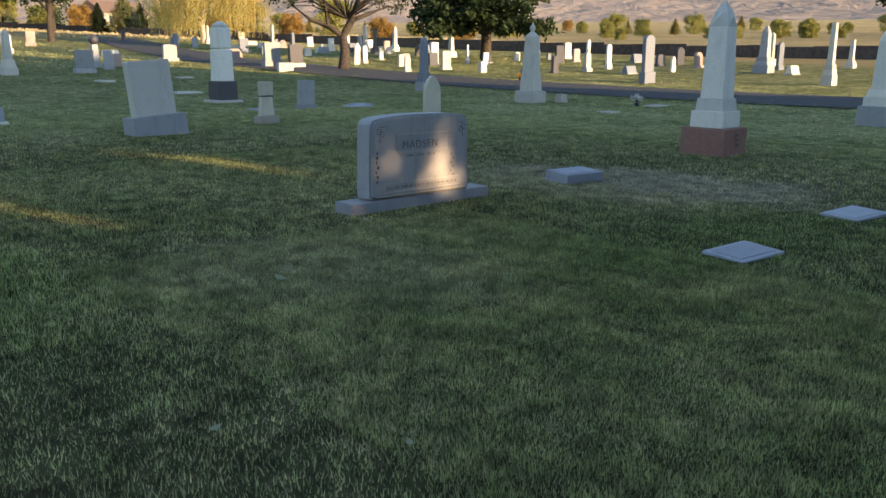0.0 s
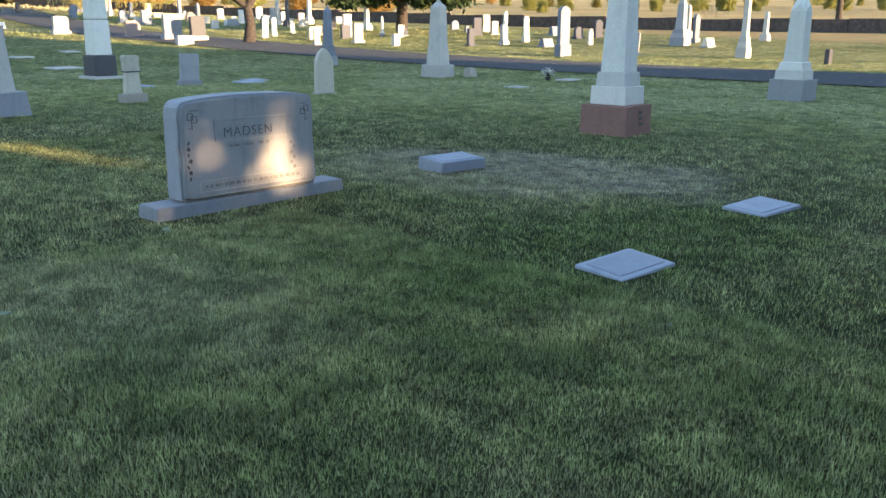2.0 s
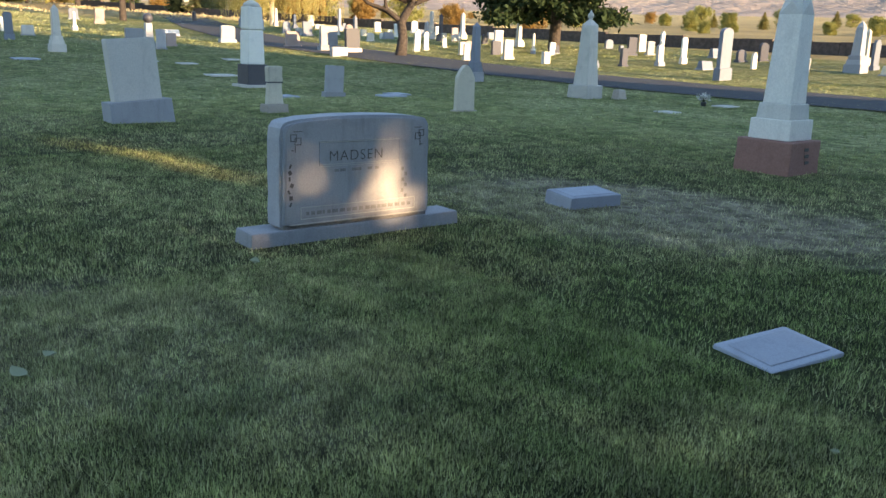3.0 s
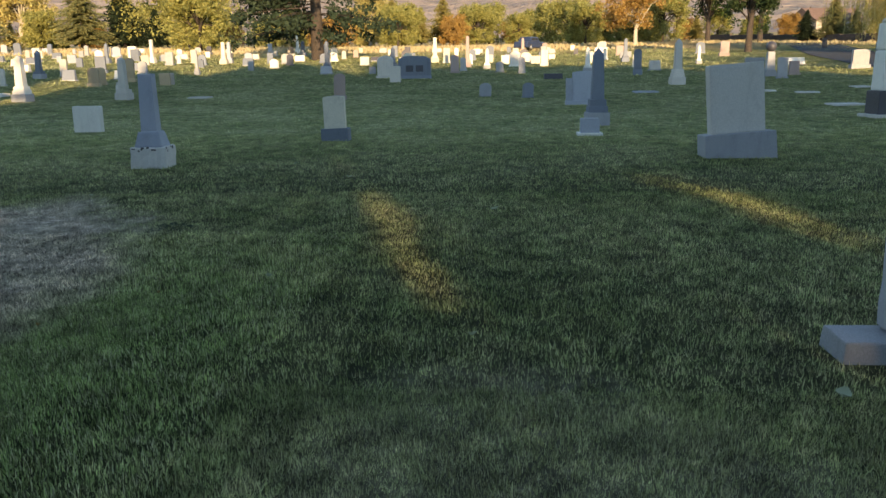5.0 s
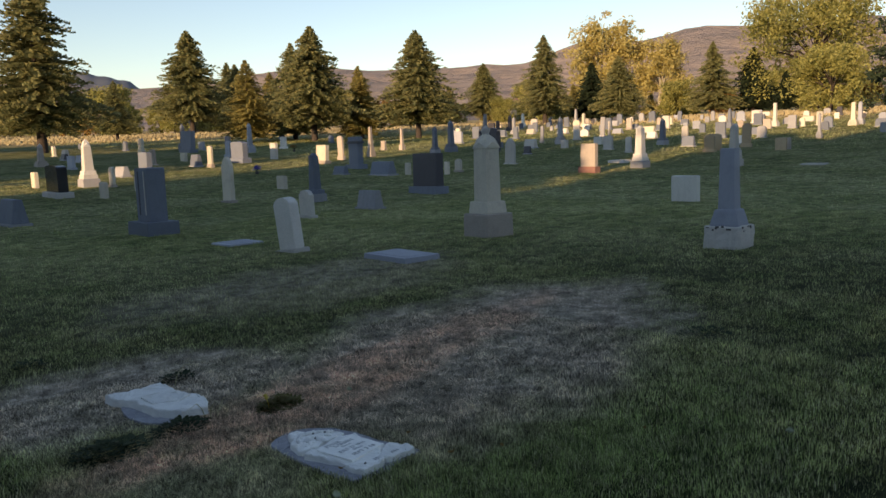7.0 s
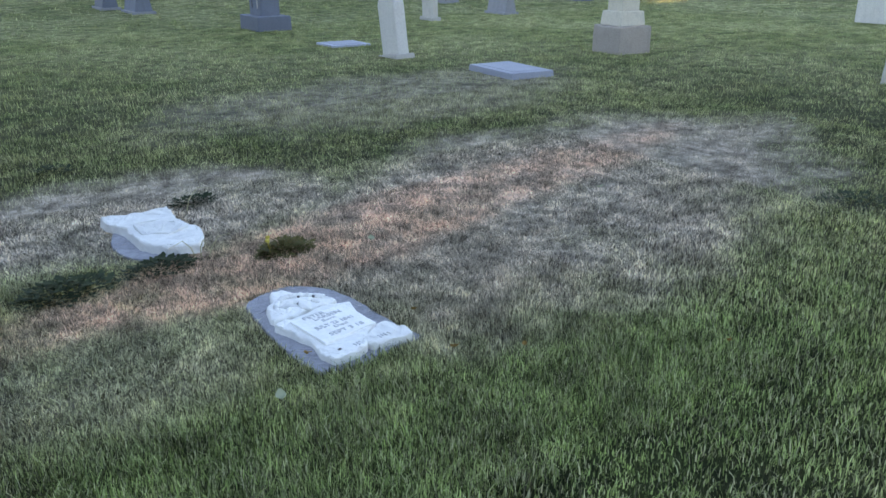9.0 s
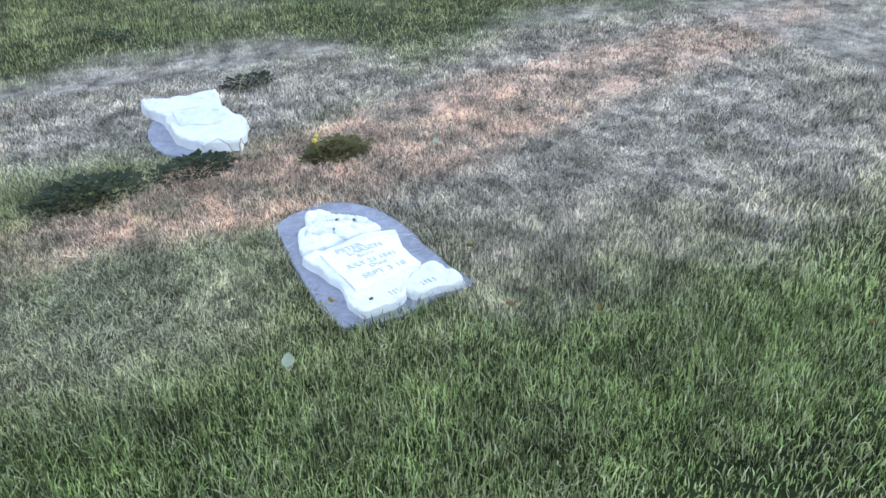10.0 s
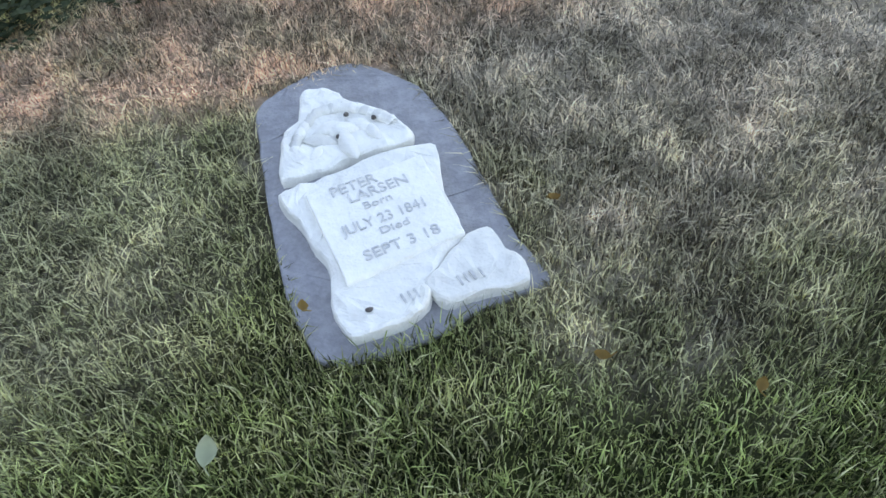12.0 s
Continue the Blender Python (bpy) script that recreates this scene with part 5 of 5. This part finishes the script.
tablet(-31.83, -2.69, 0.48, 0.20, 0.95, "pink", "round", "", 0.29, lean=(-1.9, 1.4))
obelisk(-31.82, -10.69, 0.50, 1.53, "pale", "round", "", 1, 0.54)
tablet(-38.83, -15.34, 0.60, 0.24, 0.85, "tan", "shoulder", "", 0.28, lean=(-0.1, -0.9))
slab_only(-40.07, -12.53, 0.49, 0.16, 0.57, "tan", "flat")
tablet(-13.52, -11.29, 0.50, 0.20, 0.61, "pale", "shoulder", "", 0.26, lean=(-1.0, 2.4))
obelisk(-16.41, -15.07, 0.45, 1.33, "blue", "round", "grey", 1, 0.54)
slant(-15.70, -11.85, 0.69, 0.28, 0.45, "grey")
tablet(-19.73, -14.11, 1.26, 0.50, 1.17, "dark", "flat", "blue", 0.25, lean=(0.7, -1.2))
slant(-24.16, -21.42, 1.11, 0.44, 0.55, "blue")
slant(-23.54, -23.35, 0.69, 0.28, 0.36, "blue")
root = tablet(-26.08, -25.55, 1.02, 0.5, 1.41, "blue", "flat", "", 0.2, (0, 0), 0.7)
part("cap", block(0.82, 0.36, 0.12, 1.11, 0.95, 0.015), M["dark"], root)
tablet(-28.02, -14.37, 0.79, 0.32, 1.06, "tanp", "flat", "red", 0.29, lean=(-0.2, -1.3))
obelisk(-30.50, -13.78, 0.55, 1.60, "marble", "round", "grey", 2, 0.54)
tablet(-15.00, -17.21, 0.54, 0.22, 1.28, "cream", "point", "tanp", 0.12, lean=(2.0, -1.3))
slab_only(-18.54, -19.97, 0.45, 0.14, 0.45, "cream", "flat")
tablet(-12.74, -23.96, 1.44, 0.57, 1.03, "black", "arc", "pale", 0.25, lean=(-1.0, 0.5))
obelisk(-15.00, -27.31, 0.63, 1.77, "marble", "gable", "grey", 2, 0.54)
slab_only(-13.52, -28.51, 0.46, 0.15, 0.58, "cream", "flat")
slab_only(-13.50, -22.17, 0.43, 0.14, 0.51, "cream", "flat")
tablet(-15.49, -26.40, 0.39, 0.20, 0.74, "cream", "shoulder", "tanp", 0.24, lean=(-1.0, -0.4))
slab_only(-15.32, -23.83, 0.38, 0.12, 0.52, "cream", "flat")
slant(-9.17, -16.37, 0.95, 0.38, 0.59, "blue")
slant(-8.79, -17.72, 0.87, 0.35, 0.55, "blue")
tablet(-19.62, -32.79, 1.13, 0.45, 0.92, "blue", "flat", "", 0.19, lean=(-1.9, -0.5))
tablet(-29.54, -48.12, 1.55, 0.62, 1.43, "blue", "flat", "", 0.2, lean=(-1.0, -2.0))
tablet(-22.97, -32.97, 0.50, 0.20, 1.06, "cream", "round", "tanp", 0.24, lean=(-1.1, 0.1))
tablet(-25.74, -34.95, 1.39, 0.56, 1.11, "blue", "arc", "", 0.3, lean=(-1.2, 2.0))
slant(-22.89, -34.27, 0.79, 0.32, 0.61, "blue")
tablet(-27.47, -30.02, 0.95, 0.38, 0.91, "cream", "flat", "tanp", 0.25, lean=(-0.3, -2.4))
slab_only(-28.31, -35.69, 0.57, 0.18, 0.90, "pale", "flat")
tablet(-29.62, -31.30, 0.52, 0.21, 1.26, "tanp", "round", "tanp", 0.24, lean=(1.7, 0.8))
obelisk(-32.07, -31.83, 0.38, 1.63, "tanp", "flat", "", 2, 0.5)
obelisk(-37.14, -34.99, 0.32, 1.42, "tanp", "pyramid", "", 1, 0.54)
obelisk(-35.01, -29.78, 0.44, 1.52, "blue", "pyramid", "grey", 1, 0.54)
tablet(-26.59, -19.65, 0.38, 0.20, 0.53, "cream", "round", "tanp", 0.3, lean=(0.4, -1.1))
slab_only(-24.76, -20.62, 0.27, 0.12, 0.48, "cream", "flat")
slab_only(-25.51, -19.20, 0.22, 0.12, 0.50, "cream", "flat")
tablet(-30.62, -20.42, 0.63, 0.25, 1.14, "pale", "point", "", 0.12, lean=(-1.9, 0.9))
root = tablet(-37.47, -27.90, 1.31, 0.37, 1.33, "dark", "arc", "", 0.2, (0, 0), 0.8)
for s in (-1, 1):
    part("side_pillar", block(0.22, 0.4, 1.07, 0.1, 0.95, 0.015, cy=s * 0.55), M["dark"], root)
    part("panel", block(0.29, 0.02, 0.37, 0.40, 1, 0.004, cx=0.113, cy=s * 0.20), M["dark"], root)
tablet(-39.91, -15.54, 0.57, 0.23, 0.81, "tan", "round", "", 0.26, lean=(-0.8, 1.7))
obelisk(-36.72, -13.05, 0.42, 1.38, "pale", "round", "", 1, 0.54)
tablet(-42.13, -15.13, 0.53, 0.21, 1.18, "tan", "shoulder", "", 0.24, lean=(-1.8, 0.7))
slab_only(-40.57, -12.55, 0.49, 0.16, 0.55, "tanp", "flat")
slant(-36.17, -24.07, 0.40, 0.20, 0.43, "dark")
tablet(-45.35, -30.51, 0.28, 0.20, 1.09, "grey", "flat", "", 0.22, lean=(-2.0, -2.4))
slab_only(-40.76, -25.17, 0.46, 0.15, 0.47, "pale", "flat")
tablet(-48.40, -29.97, 0.61, 0.25, 1.00, "pale", "round", "", 0.19, lean=(-1.1, -0.0))
obelisk(-46.57, -26.12, 0.25, 1.31, "pale", "pyramid", "", 1, 0.54)
tablet(-38.22, -19.31, 0.37, 0.20, 0.79, "pale", "shoulder", "", 0.22, lean=(0.9, -1.8))
obelisk(-44.02, -20.86, 0.50, 1.47, "blue", "pyramid", "grey", 1, 0.54)
slant(-45.65, -20.41, 0.38, 0.20, 0.94, "pale")
slant(-42.60, -18.50, 0.68, 0.27, 0.55, "blue")
obelisk(-48.79, -14.22, 0.28, 1.38, "grey", "pyramid", "", 1, 0.54)
tablet(-48.23, -27.79, 0.38, 0.20, 1.51, "grey", "flat", "", 0.28, lean=(-1.5, -2.1))

flat_marker(-6.05, 8.0, 0.62, 0.38, "slate", 0.13, -6, (0, 4))
flat_marker(-2.87, 6.02, 0.54, 0.37, "slate", 0.035, -8, (2, 3))
flat_marker(-2.93, 8.32, 0.58, 0.39, "slate", 0.04, -9, (2, 2))
flat_marker(-19.3, 14.85, 0.55, 0.6, "slate", 0.05, 0)
flat_marker(-13.1, 18.4, 0.45, 0.5, "pale", 0.04, 0)
flat_marker(-13.75, 21.7, 0.6, 0.5, "pale", 0.04, 0)
flat_marker(-26.9, 13.05, 0.95, 0.8, "pale", 0.05, 0)
flat_marker(-33.5, 12.8, 0.6, 0.8, "pale", 0.05, 0)
flat_marker(-34.2, 16.5, 0.6, 0.7, "pale", 0.05, 0)
flat_marker(-19, 11.4, 0.5, 0.6, "slate", 0.05, 0)
flat_marker(-18.75, 14.3, 0.7, 0.5, "slate", 0.05, 0)
flat_marker(-32.2, 13.85, 0.7, 0.6, "pale", 0.05, 0)
flat_marker(-34.2, 8.6, 0.9, 0.9, "slate", 0.05, 0)
flat_marker(-10.45, -4.75, 0.92, 0.58, "slate", 0.08, -4)
flat_marker(-10.15, -8.4, 0.6, 0.62, "slate", 0.04, 0)
flat_marker(-32.6, -16.1, 0.8, 0.6, "marble", 0.12, 0)
flat_marker(-32.8, -8.2, 0.8, 0.6, "pale", 0.06, 0)

# the far rows, too many and too distant to single out by hand
row_rng = random.Random(77)
taken = [(o.location.x, o.location.y) for o in scene.objects if o.parent is None]


def far_stone(x, y, rng):
    if y < -12:
        stone = rng.choice(("marble", "pale", "cream", "grey", "blue", "blue", "blue", "grey", "dark", "slate", "tanp"))
    else:
        stone = rng.choice(("marble", "marble", "pale", "cream", "grey", "blue", "blue", "pale", "pink", "dark"))
    k = rng.random()
    if k < 0.5:
        tablet(x, y, rng.uniform(0.4, 0.9), 0.3, rng.uniform(0.5, 1.1), stone, rng.choice(("flat", "arc", "round", "shoulder")), "", rng.uniform(0.15, 0.3), (rng.uniform(-2, 2), rng.uniform(-3, 3)))
    elif k < 0.68:
        slab_only(x, y, rng.uniform(0.3, 0.6), 0.16, rng.uniform(0.35, 0.6), stone)
    elif k < 0.82:
        obelisk(x, y, rng.uniform(0.45, 0.6), rng.uniform(1.2, 2.0), stone, rng.choice(("pyramid", "gable", "round", "flat")), "", 1)
    else:
        slant(x, y, rng.uniform(0.6, 1.0), 0.35, rng.uniform(0.35, 0.55), stone)


FAR_PLOTS = (((-64, -46), (-46, 12), 3.6, 2.6, 0.6), ((-90, -62), (-60, 14), 4.5, 2.8, 0.62), ((-46, -20), (-62, -38), 3.6, 3.2, 0.34), ((-60, -20), (28, 46), 3.0, 2.4, 0.5),
             ((-80, -50), (20, 42), 3.6, 2.6, 0.55), ((-44, -34), (-36, -12), 3.6, 2.8, 0.35), ((-18, 8), (33, 50), 4.0, 3.4, 0.28), ((-22, 0), (-52, -30), 4.0, 3.6, 0.3))
for (x0, x1), (y0, y1), dx, dy, share in FAR_PLOTS:
    x = x0
    while x < x1:
        y = y0
        while y < y1:
            px, py = x + row_rng.uniform(-0.3, 0.3), y + row_rng.uniform(-0.8, 0.8)
            lane = abs(py - (27 if px > -20 else 25.2)) < 5 if py > 0 else False
            if row_rng.random() < share and not lane and all(abs(px - a) + abs(py - b) > 1.5 for a, b in taken):
                far_stone(px, py, row_rng)
            y += dy
        x += dx



# ---- leaves, weeds and grass ----
def fallen_leaf(x, y, s, rz, seed, material=None, label="pale dry fallen leaf lying on the grass"):
    rng = random.Random(seed)
    bm = bmesh.new()
    n = 9
    mid, lft, rgt = [], [], []
    for k in range(n):
        f = k / (n - 1)
        wdt = s * 0.34 * math.sin(math.pi * min(1, f * 0.97 + 0.02)) ** 0.8
        z = 0.02 + 0.22 * s * (f - 0.5) ** 2 * 4
        mid.append(bm.verts.new((s * (f - 0.5), 0, z - 0.004)))
        lft.append(bm.verts.new((s * (f - 0.5), wdt, z + 0.2 * wdt + rng.uniform(0, 0.004))))
        rgt.append(bm.verts.new((s * (f - 0.5), -wdt, z + 0.35 * wdt)))
    for k in range(n - 1):
        bm.faces.new((mid[k], mid[k + 1], lft[k + 1], lft[k]))
        bm.faces.new((rgt[k], rgt[k + 1], mid[k + 1], mid[k]))
    limb(bm, [Vector((s * 0.48, 0, 0.02 + 0.2 * s)), Vector((s * 0.75, 0.01, 0.03))], [0.0015, 0.001], 4)
    for f in bm.faces:
        f.smooth = True
    ob = part("fallen_leaf", bm, material or DRYLEAF, None, label)
    ob.matrix_basis = pose(x, y, height(x, y) + 0.028, rng.uniform(-15, 15), rng.uniform(-15, 15), rz)
    tagged(ob, category="leaf", group="fallen leaves")


for k, (x, y, s) in enumerate(((-5.42, 0.575, 0.05), (-6.19, 2.97, 0.06), (-7.29, 1.65, 0.06), (-9.75, 3.06, 0.08), (-5.50, 4.44, 0.09), (-4.39, 2.90, 0.09), (-2.72, 1.58, 0.05), (-2.14, 2.06, 0.04),
                               (-4.54, 3.05, 0.07), (-2.13, 5.14, 0.05), (-10.6, -1.2, 0.06), (-13.4, 0.3, 0.08), (-12.0, 1.3, 0.07), (-7.9, -0.6, 0.05), (-6.35, -0.55, 0.05), (-5.05, -0.78, 0.04))):
    fallen_leaf(x, y, s, 75 + 63 * k, k)
for k, (x, y) in enumerate(((-6.10, 0.25), (-6.28, 0.72), (-5.60, 0.36), (-6.06, 0.60), (-6.9, 1.1), (-4.9, 0.9))):
    fallen_leaf(x, y, 0.028, 47 * k, 40 + k, ORANGE, "small curled orange leaf caught in the grass")


def weed(x, y, r, h, material, n, label):
    rng = random.Random(int(x * 100))
    tris = []
    for _ in range(n):
        a, q = rng.uniform(0, 6.283), r * rng.random() ** 0.7
        p = np.array([math.cos(a) * q * 1.5, math.sin(a) * q, 0.008 + rng.random() * h * (1.1 - q / r)])
        d = np.array([math.cos(a) + rng.gauss(0, 0.5), math.sin(a) + rng.gauss(0, 0.5), rng.uniform(-0.2, 0.9)]) * rng.uniform(0.010, 0.024)
        s = np.array([-d[1], d[0], 0.2 * d[2]]) * 0.4
        tris += [(p, p + d * 0.5 + s, p + d), (p, p + d, p + d * 0.5 - s)]
    ob = new("weed", soup("weed", tris, material))
    ob.matrix_basis = pose(x, y, 0.0, 0, 0, 15)
    tagged(ob, label, "weed")


weed(-5.02, -0.76, 0.14, 0.055, WEED, 900, "dark low weed clump in dry grass")
weed(-5.42, -0.82, 0.11, 0.05, WEED, 600, "dark low weed clump beside the fragment")
weed(-5.98, -0.72, 0.095, 0.07, WEEDY, 800, "yellowing weed clump in a bare strip")
weed(-5.85, -1.75, 0.09, 0.03, WEED, 220, "dark weeds behind the fragment")
weed(-5.3, -2.9, 0.10, 0.05, WEED, 250, "dark low weeds in the lawn")
weed(-8.9, 0.35, 0.2, 0.05, WEED, 420, "dark tuft at the edge of the dry patch")


def dry_stalk(x, y, h, rz):
    bm = bmesh.new()
    limb(bm, [Vector((0, 0, 0)), Vector((0.02, 0, h * 0.5)), Vector((0.07, 0.01, h * 0.9)), Vector((0.15, 0.02, h * 0.8))], [0.003, 0.0025, 0.002, 0.001], 5)
    ob = part("grass_stalk", bm, STALK, None, "long dry straw stalk bending over the grass")
    ob.matrix_basis = pose(x, y, 0.0, 0, 0, rz)
    tagged(ob, category="grass stalk")


STALK = plain_material("straw", (0.45, 0.40, 0.20), (0.55, 0.48, 0.28), 20)
for x, y, h, rz in ((-5.62, -0.86, 0.13, 80), (-5.65, -0.84, 0.10, 200), (-5.78, -1.62, 0.14, 170), (-5.60, -0.88, 0.12, 20)):
    dry_stalk(x, y, h, rz)
rf = random.Random(5)
PETAL = plain_material("yellow_petals", (0.62, 0.45, 0.05), (0.70, 0.55, 0.10), 30)
for x, y in ((-5.90, -0.70), (-5.92, -0.74)):
    bm = turned([(0.001, 0.0), (0.003, 0.055), (0.012, 0.062), (0.010, 0.07), (0.001, 0.071)], 9)
    ob = part("flower", bm, PETAL, None, "small yellow weed flower")
    ob.matrix_basis = pose(x, y, 0.02, rf.uniform(-20, 20), 10, 0)
    tagged(ob, category="flower")

STRAWGRASS = plain_material("dry_field_grass", (0.38, 0.31, 0.17), (0.50, 0.42, 0.25), 0.3, 0.9)
STONES_FLAT = ((-5.52, -1.22, 0.15, 0.34), (-6.085, 5.53, 0.15, 0.90), (-2.87, 6.02, 0.21, 0.30), (-2.93, 8.32, 0.22, 0.32), (-6.05, 8.0, 0.20, 0.32), (-10.45, -4.75, 0.3, 0.47), (-10.15, -8.4, 0.31, 0.3))


def grass(name, x0, x1, y0, y1, count, tall, wide, seed, hole=None, segments=1, material=None, ring=(0.0, 200.0)):
    """Blades of mown grass, thrown over a stretch of lawn and kept off the stones."""
    r = np.random.default_rng(seed)
    x, y = r.uniform(x0, x1, count), r.uniform(y0, y1, count)
    tufts = count // 14
    home = r.integers(0, tufts, count)
    loose = r.random(count) < 0.6
    spread = 0.018 + wide * 3.0
    x = np.where(loose, x, r.uniform(x0, x1, tufts)[home] + r.normal(0, spread, count))
    y = np.where(loose, y, r.uniform(y0, y1, tufts)[home] + r.normal(0, spread, count))
    keep = np.ones(count, bool)
    for cx, cy, hx, hy in STONES_FLAT:
        keep &= ~((abs(x - cx) < hx) & (abs(y - cy) < hy))
    # the cement bed of the broken tablet stays clear
    u, v = -0.995 * (x + 5.855) - 0.1 * (y - 0.418), 0.1 * (x + 5.855) - 0.995 * (y - 0.418)
    keep &= ~((u > -0.252 + 0.2 * np.clip(v - 0.4, 0, 1)) & (u < 0.178 - 0.3 * np.clip(v - 0.5, 0, 1)) & (v > -0.02) & (v < 0.70))
    if hole:
        keep &= ~((x > hole[0]) & (x < hole[1]) & (y > hole[2]) & (y < hole[3]))
    rr = np.hypot(x + 6, y - 3)
    keep &= (rr > ring[0]) & (rr < ring[1]) & (abs(y - 25.2) > 3.4 if ring[0] else True)
    x, y = x[keep], y[keep]
    n = len(x)
    rr = np.hypot(x + 6, y - 3)
    q = np.clip(rr - 17, 0, 100)
    z = 0.042 * q * (1 - np.exp(-q / 15))
    clump = np.sin(x * 5.1 + 2.0 * np.sin(y * 3.3)) * np.sin(y * 4.7 + 1.7 * np.sin(x * 2.9)) * 0.5 + 0.5
    dry = np.exp(-(((x + 8.1) / 2.3) ** 2 + ((y + 1.0) / 1.2) ** 2)) + np.exp(-(((x + 5.6) / 1.3) ** 2 + ((y + 1.6) / 0.8) ** 2)) + np.exp(-(((x + 5.05) / 0.5) ** 2 + ((y + 0.1) / 0.5) ** 2)) + np.exp(-(((x + 6.9) / 0.9) ** 2 + ((y + 0.45) / 0.6) ** 2))
    h = tall * r.uniform(0.35, 1.2, n) * (0.7 + 0.45 * clump) * (1 - 0.45 * np.clip(dry, 0, 1))
    nap = 1.9 * np.sin(x * 1.3 + 1.1 * np.sin(y * 0.9)) + 1.6 * np.cos(y * 1.7 + 0.8 * np.sin(x * 2.1))
    a = nap + r.normal(0, 2.4, n)
    bend = (0.08 + 0.95 * r.random(n) ** 1.8) * (1 + 1.6 * np.clip(dry, 0, 1)) * h
    w = wide * r.uniform(0.6, 1.3, n)
    side = np.stack([-np.sin(a), np.cos(a), np.zeros(n)], 1) * w[:, None] / 2
    p = np.stack([x, y, z - 0.004], 1)
    lean = np.stack([np.cos(a), np.sin(a), np.zeros(n)], 1)
    tip = p + lean * bend[:, None] + np.array([0, 0, 1.0]) * h[:, None]
    if segments == 1:
        tris = np.stack([p - side, p + side, tip], 1)
        me = soup(name, tris, material or BLADES)
    else:
        mid = p + lean * (bend * 0.3)[:, None] + np.array([0, 0, 0.62]) * h[:, None]
        verts = np.stack([p - side, p + side, mid + side * 0.8, mid - side * 0.8, tip], 1).reshape(-1, 3).astype(np.float32)
        base = np.arange(n, dtype=np.int32)[:, None] * 5
        quads = base + np.array([0, 1, 2, 3], dtype=np.int32)
        tops = base + np.array([3, 2, 4], dtype=np.int32)
        loops = np.concatenate([quads, tops], 1).reshape(-1)
        me = bpy.data.meshes.new(name)
        me.vertices.add(len(verts))
        me.vertices.foreach_set("co", verts.reshape(-1))
        me.loops.add(len(loops))
        me.loops.foreach_set("vertex_index", loops)
        starts = (np.arange(n, dtype=np.int32)[:, None] * 7 + np.array([0, 4], dtype=np.int32)).reshape(-1)
        me.polygons.add(n * 2)
        me.polygons.foreach_set("loop_start", starts)
        me.polygons.foreach_set("loop_total", np.tile(np.array([4, 3], dtype=np.int32), n))
        me.update(calc_edges=True)
        me.materials.append(material or BLADES)
    ob = new(name, me)
    return tagged(ob, "short mown grass, green with dry straw blades", "grass", kind="stuff")


grass("grass", -7.0, -4.6, -1.0, 1.3, 215000, 0.044, 0.0032, 1, None, 2, NEARBLADES)
grass("grass", -8.8, -4.2, -2.0, 2.0, 230000, 0.042, 0.0046, 5, (-7.0, -4.6, -1.0, 1.3), 2, NEARBLADES)
grass("grass", -5.6, -0.8, 2.0, 5.6, 230000, 0.036, 0.0050, 6)
grass("grass", -11.0, -1.0, -4.0, 8.0, 520000, 0.038, 0.0066, 2, (-8.8, -4.2, -2.0, 2.0))
grass("grass", -19.0, 0.5, -12.0, 15.0, 430000, 0.042, 0.0098, 3, (-11.0, -1.0, -4.0, 8.0), 1, TURF)
grass("grass", -40.0, 4.0, -34.0, 34.0, 150000, 0.06, 0.03, 4, (-19.0, 0.5, -12.0, 15.0), 1, TURF)
grass("grass", -92.0, -30.0, -80.0, 46.0, 120000, 0.09, 0.06, 7, (-40.0, 4.0, -34.0, 34.0), 1, TURF, (30.0, 88.0))
field = grass("dry_field_grass", -125.0, -20.0, -112.0, 70.0, 90000, 0.30, 0.16, 8, None, 1, STRAWGRASS, (84.0, 117.0))
tagged(field, "tall golden dry grass of the fields past the graves", "grass", kind="stuff")
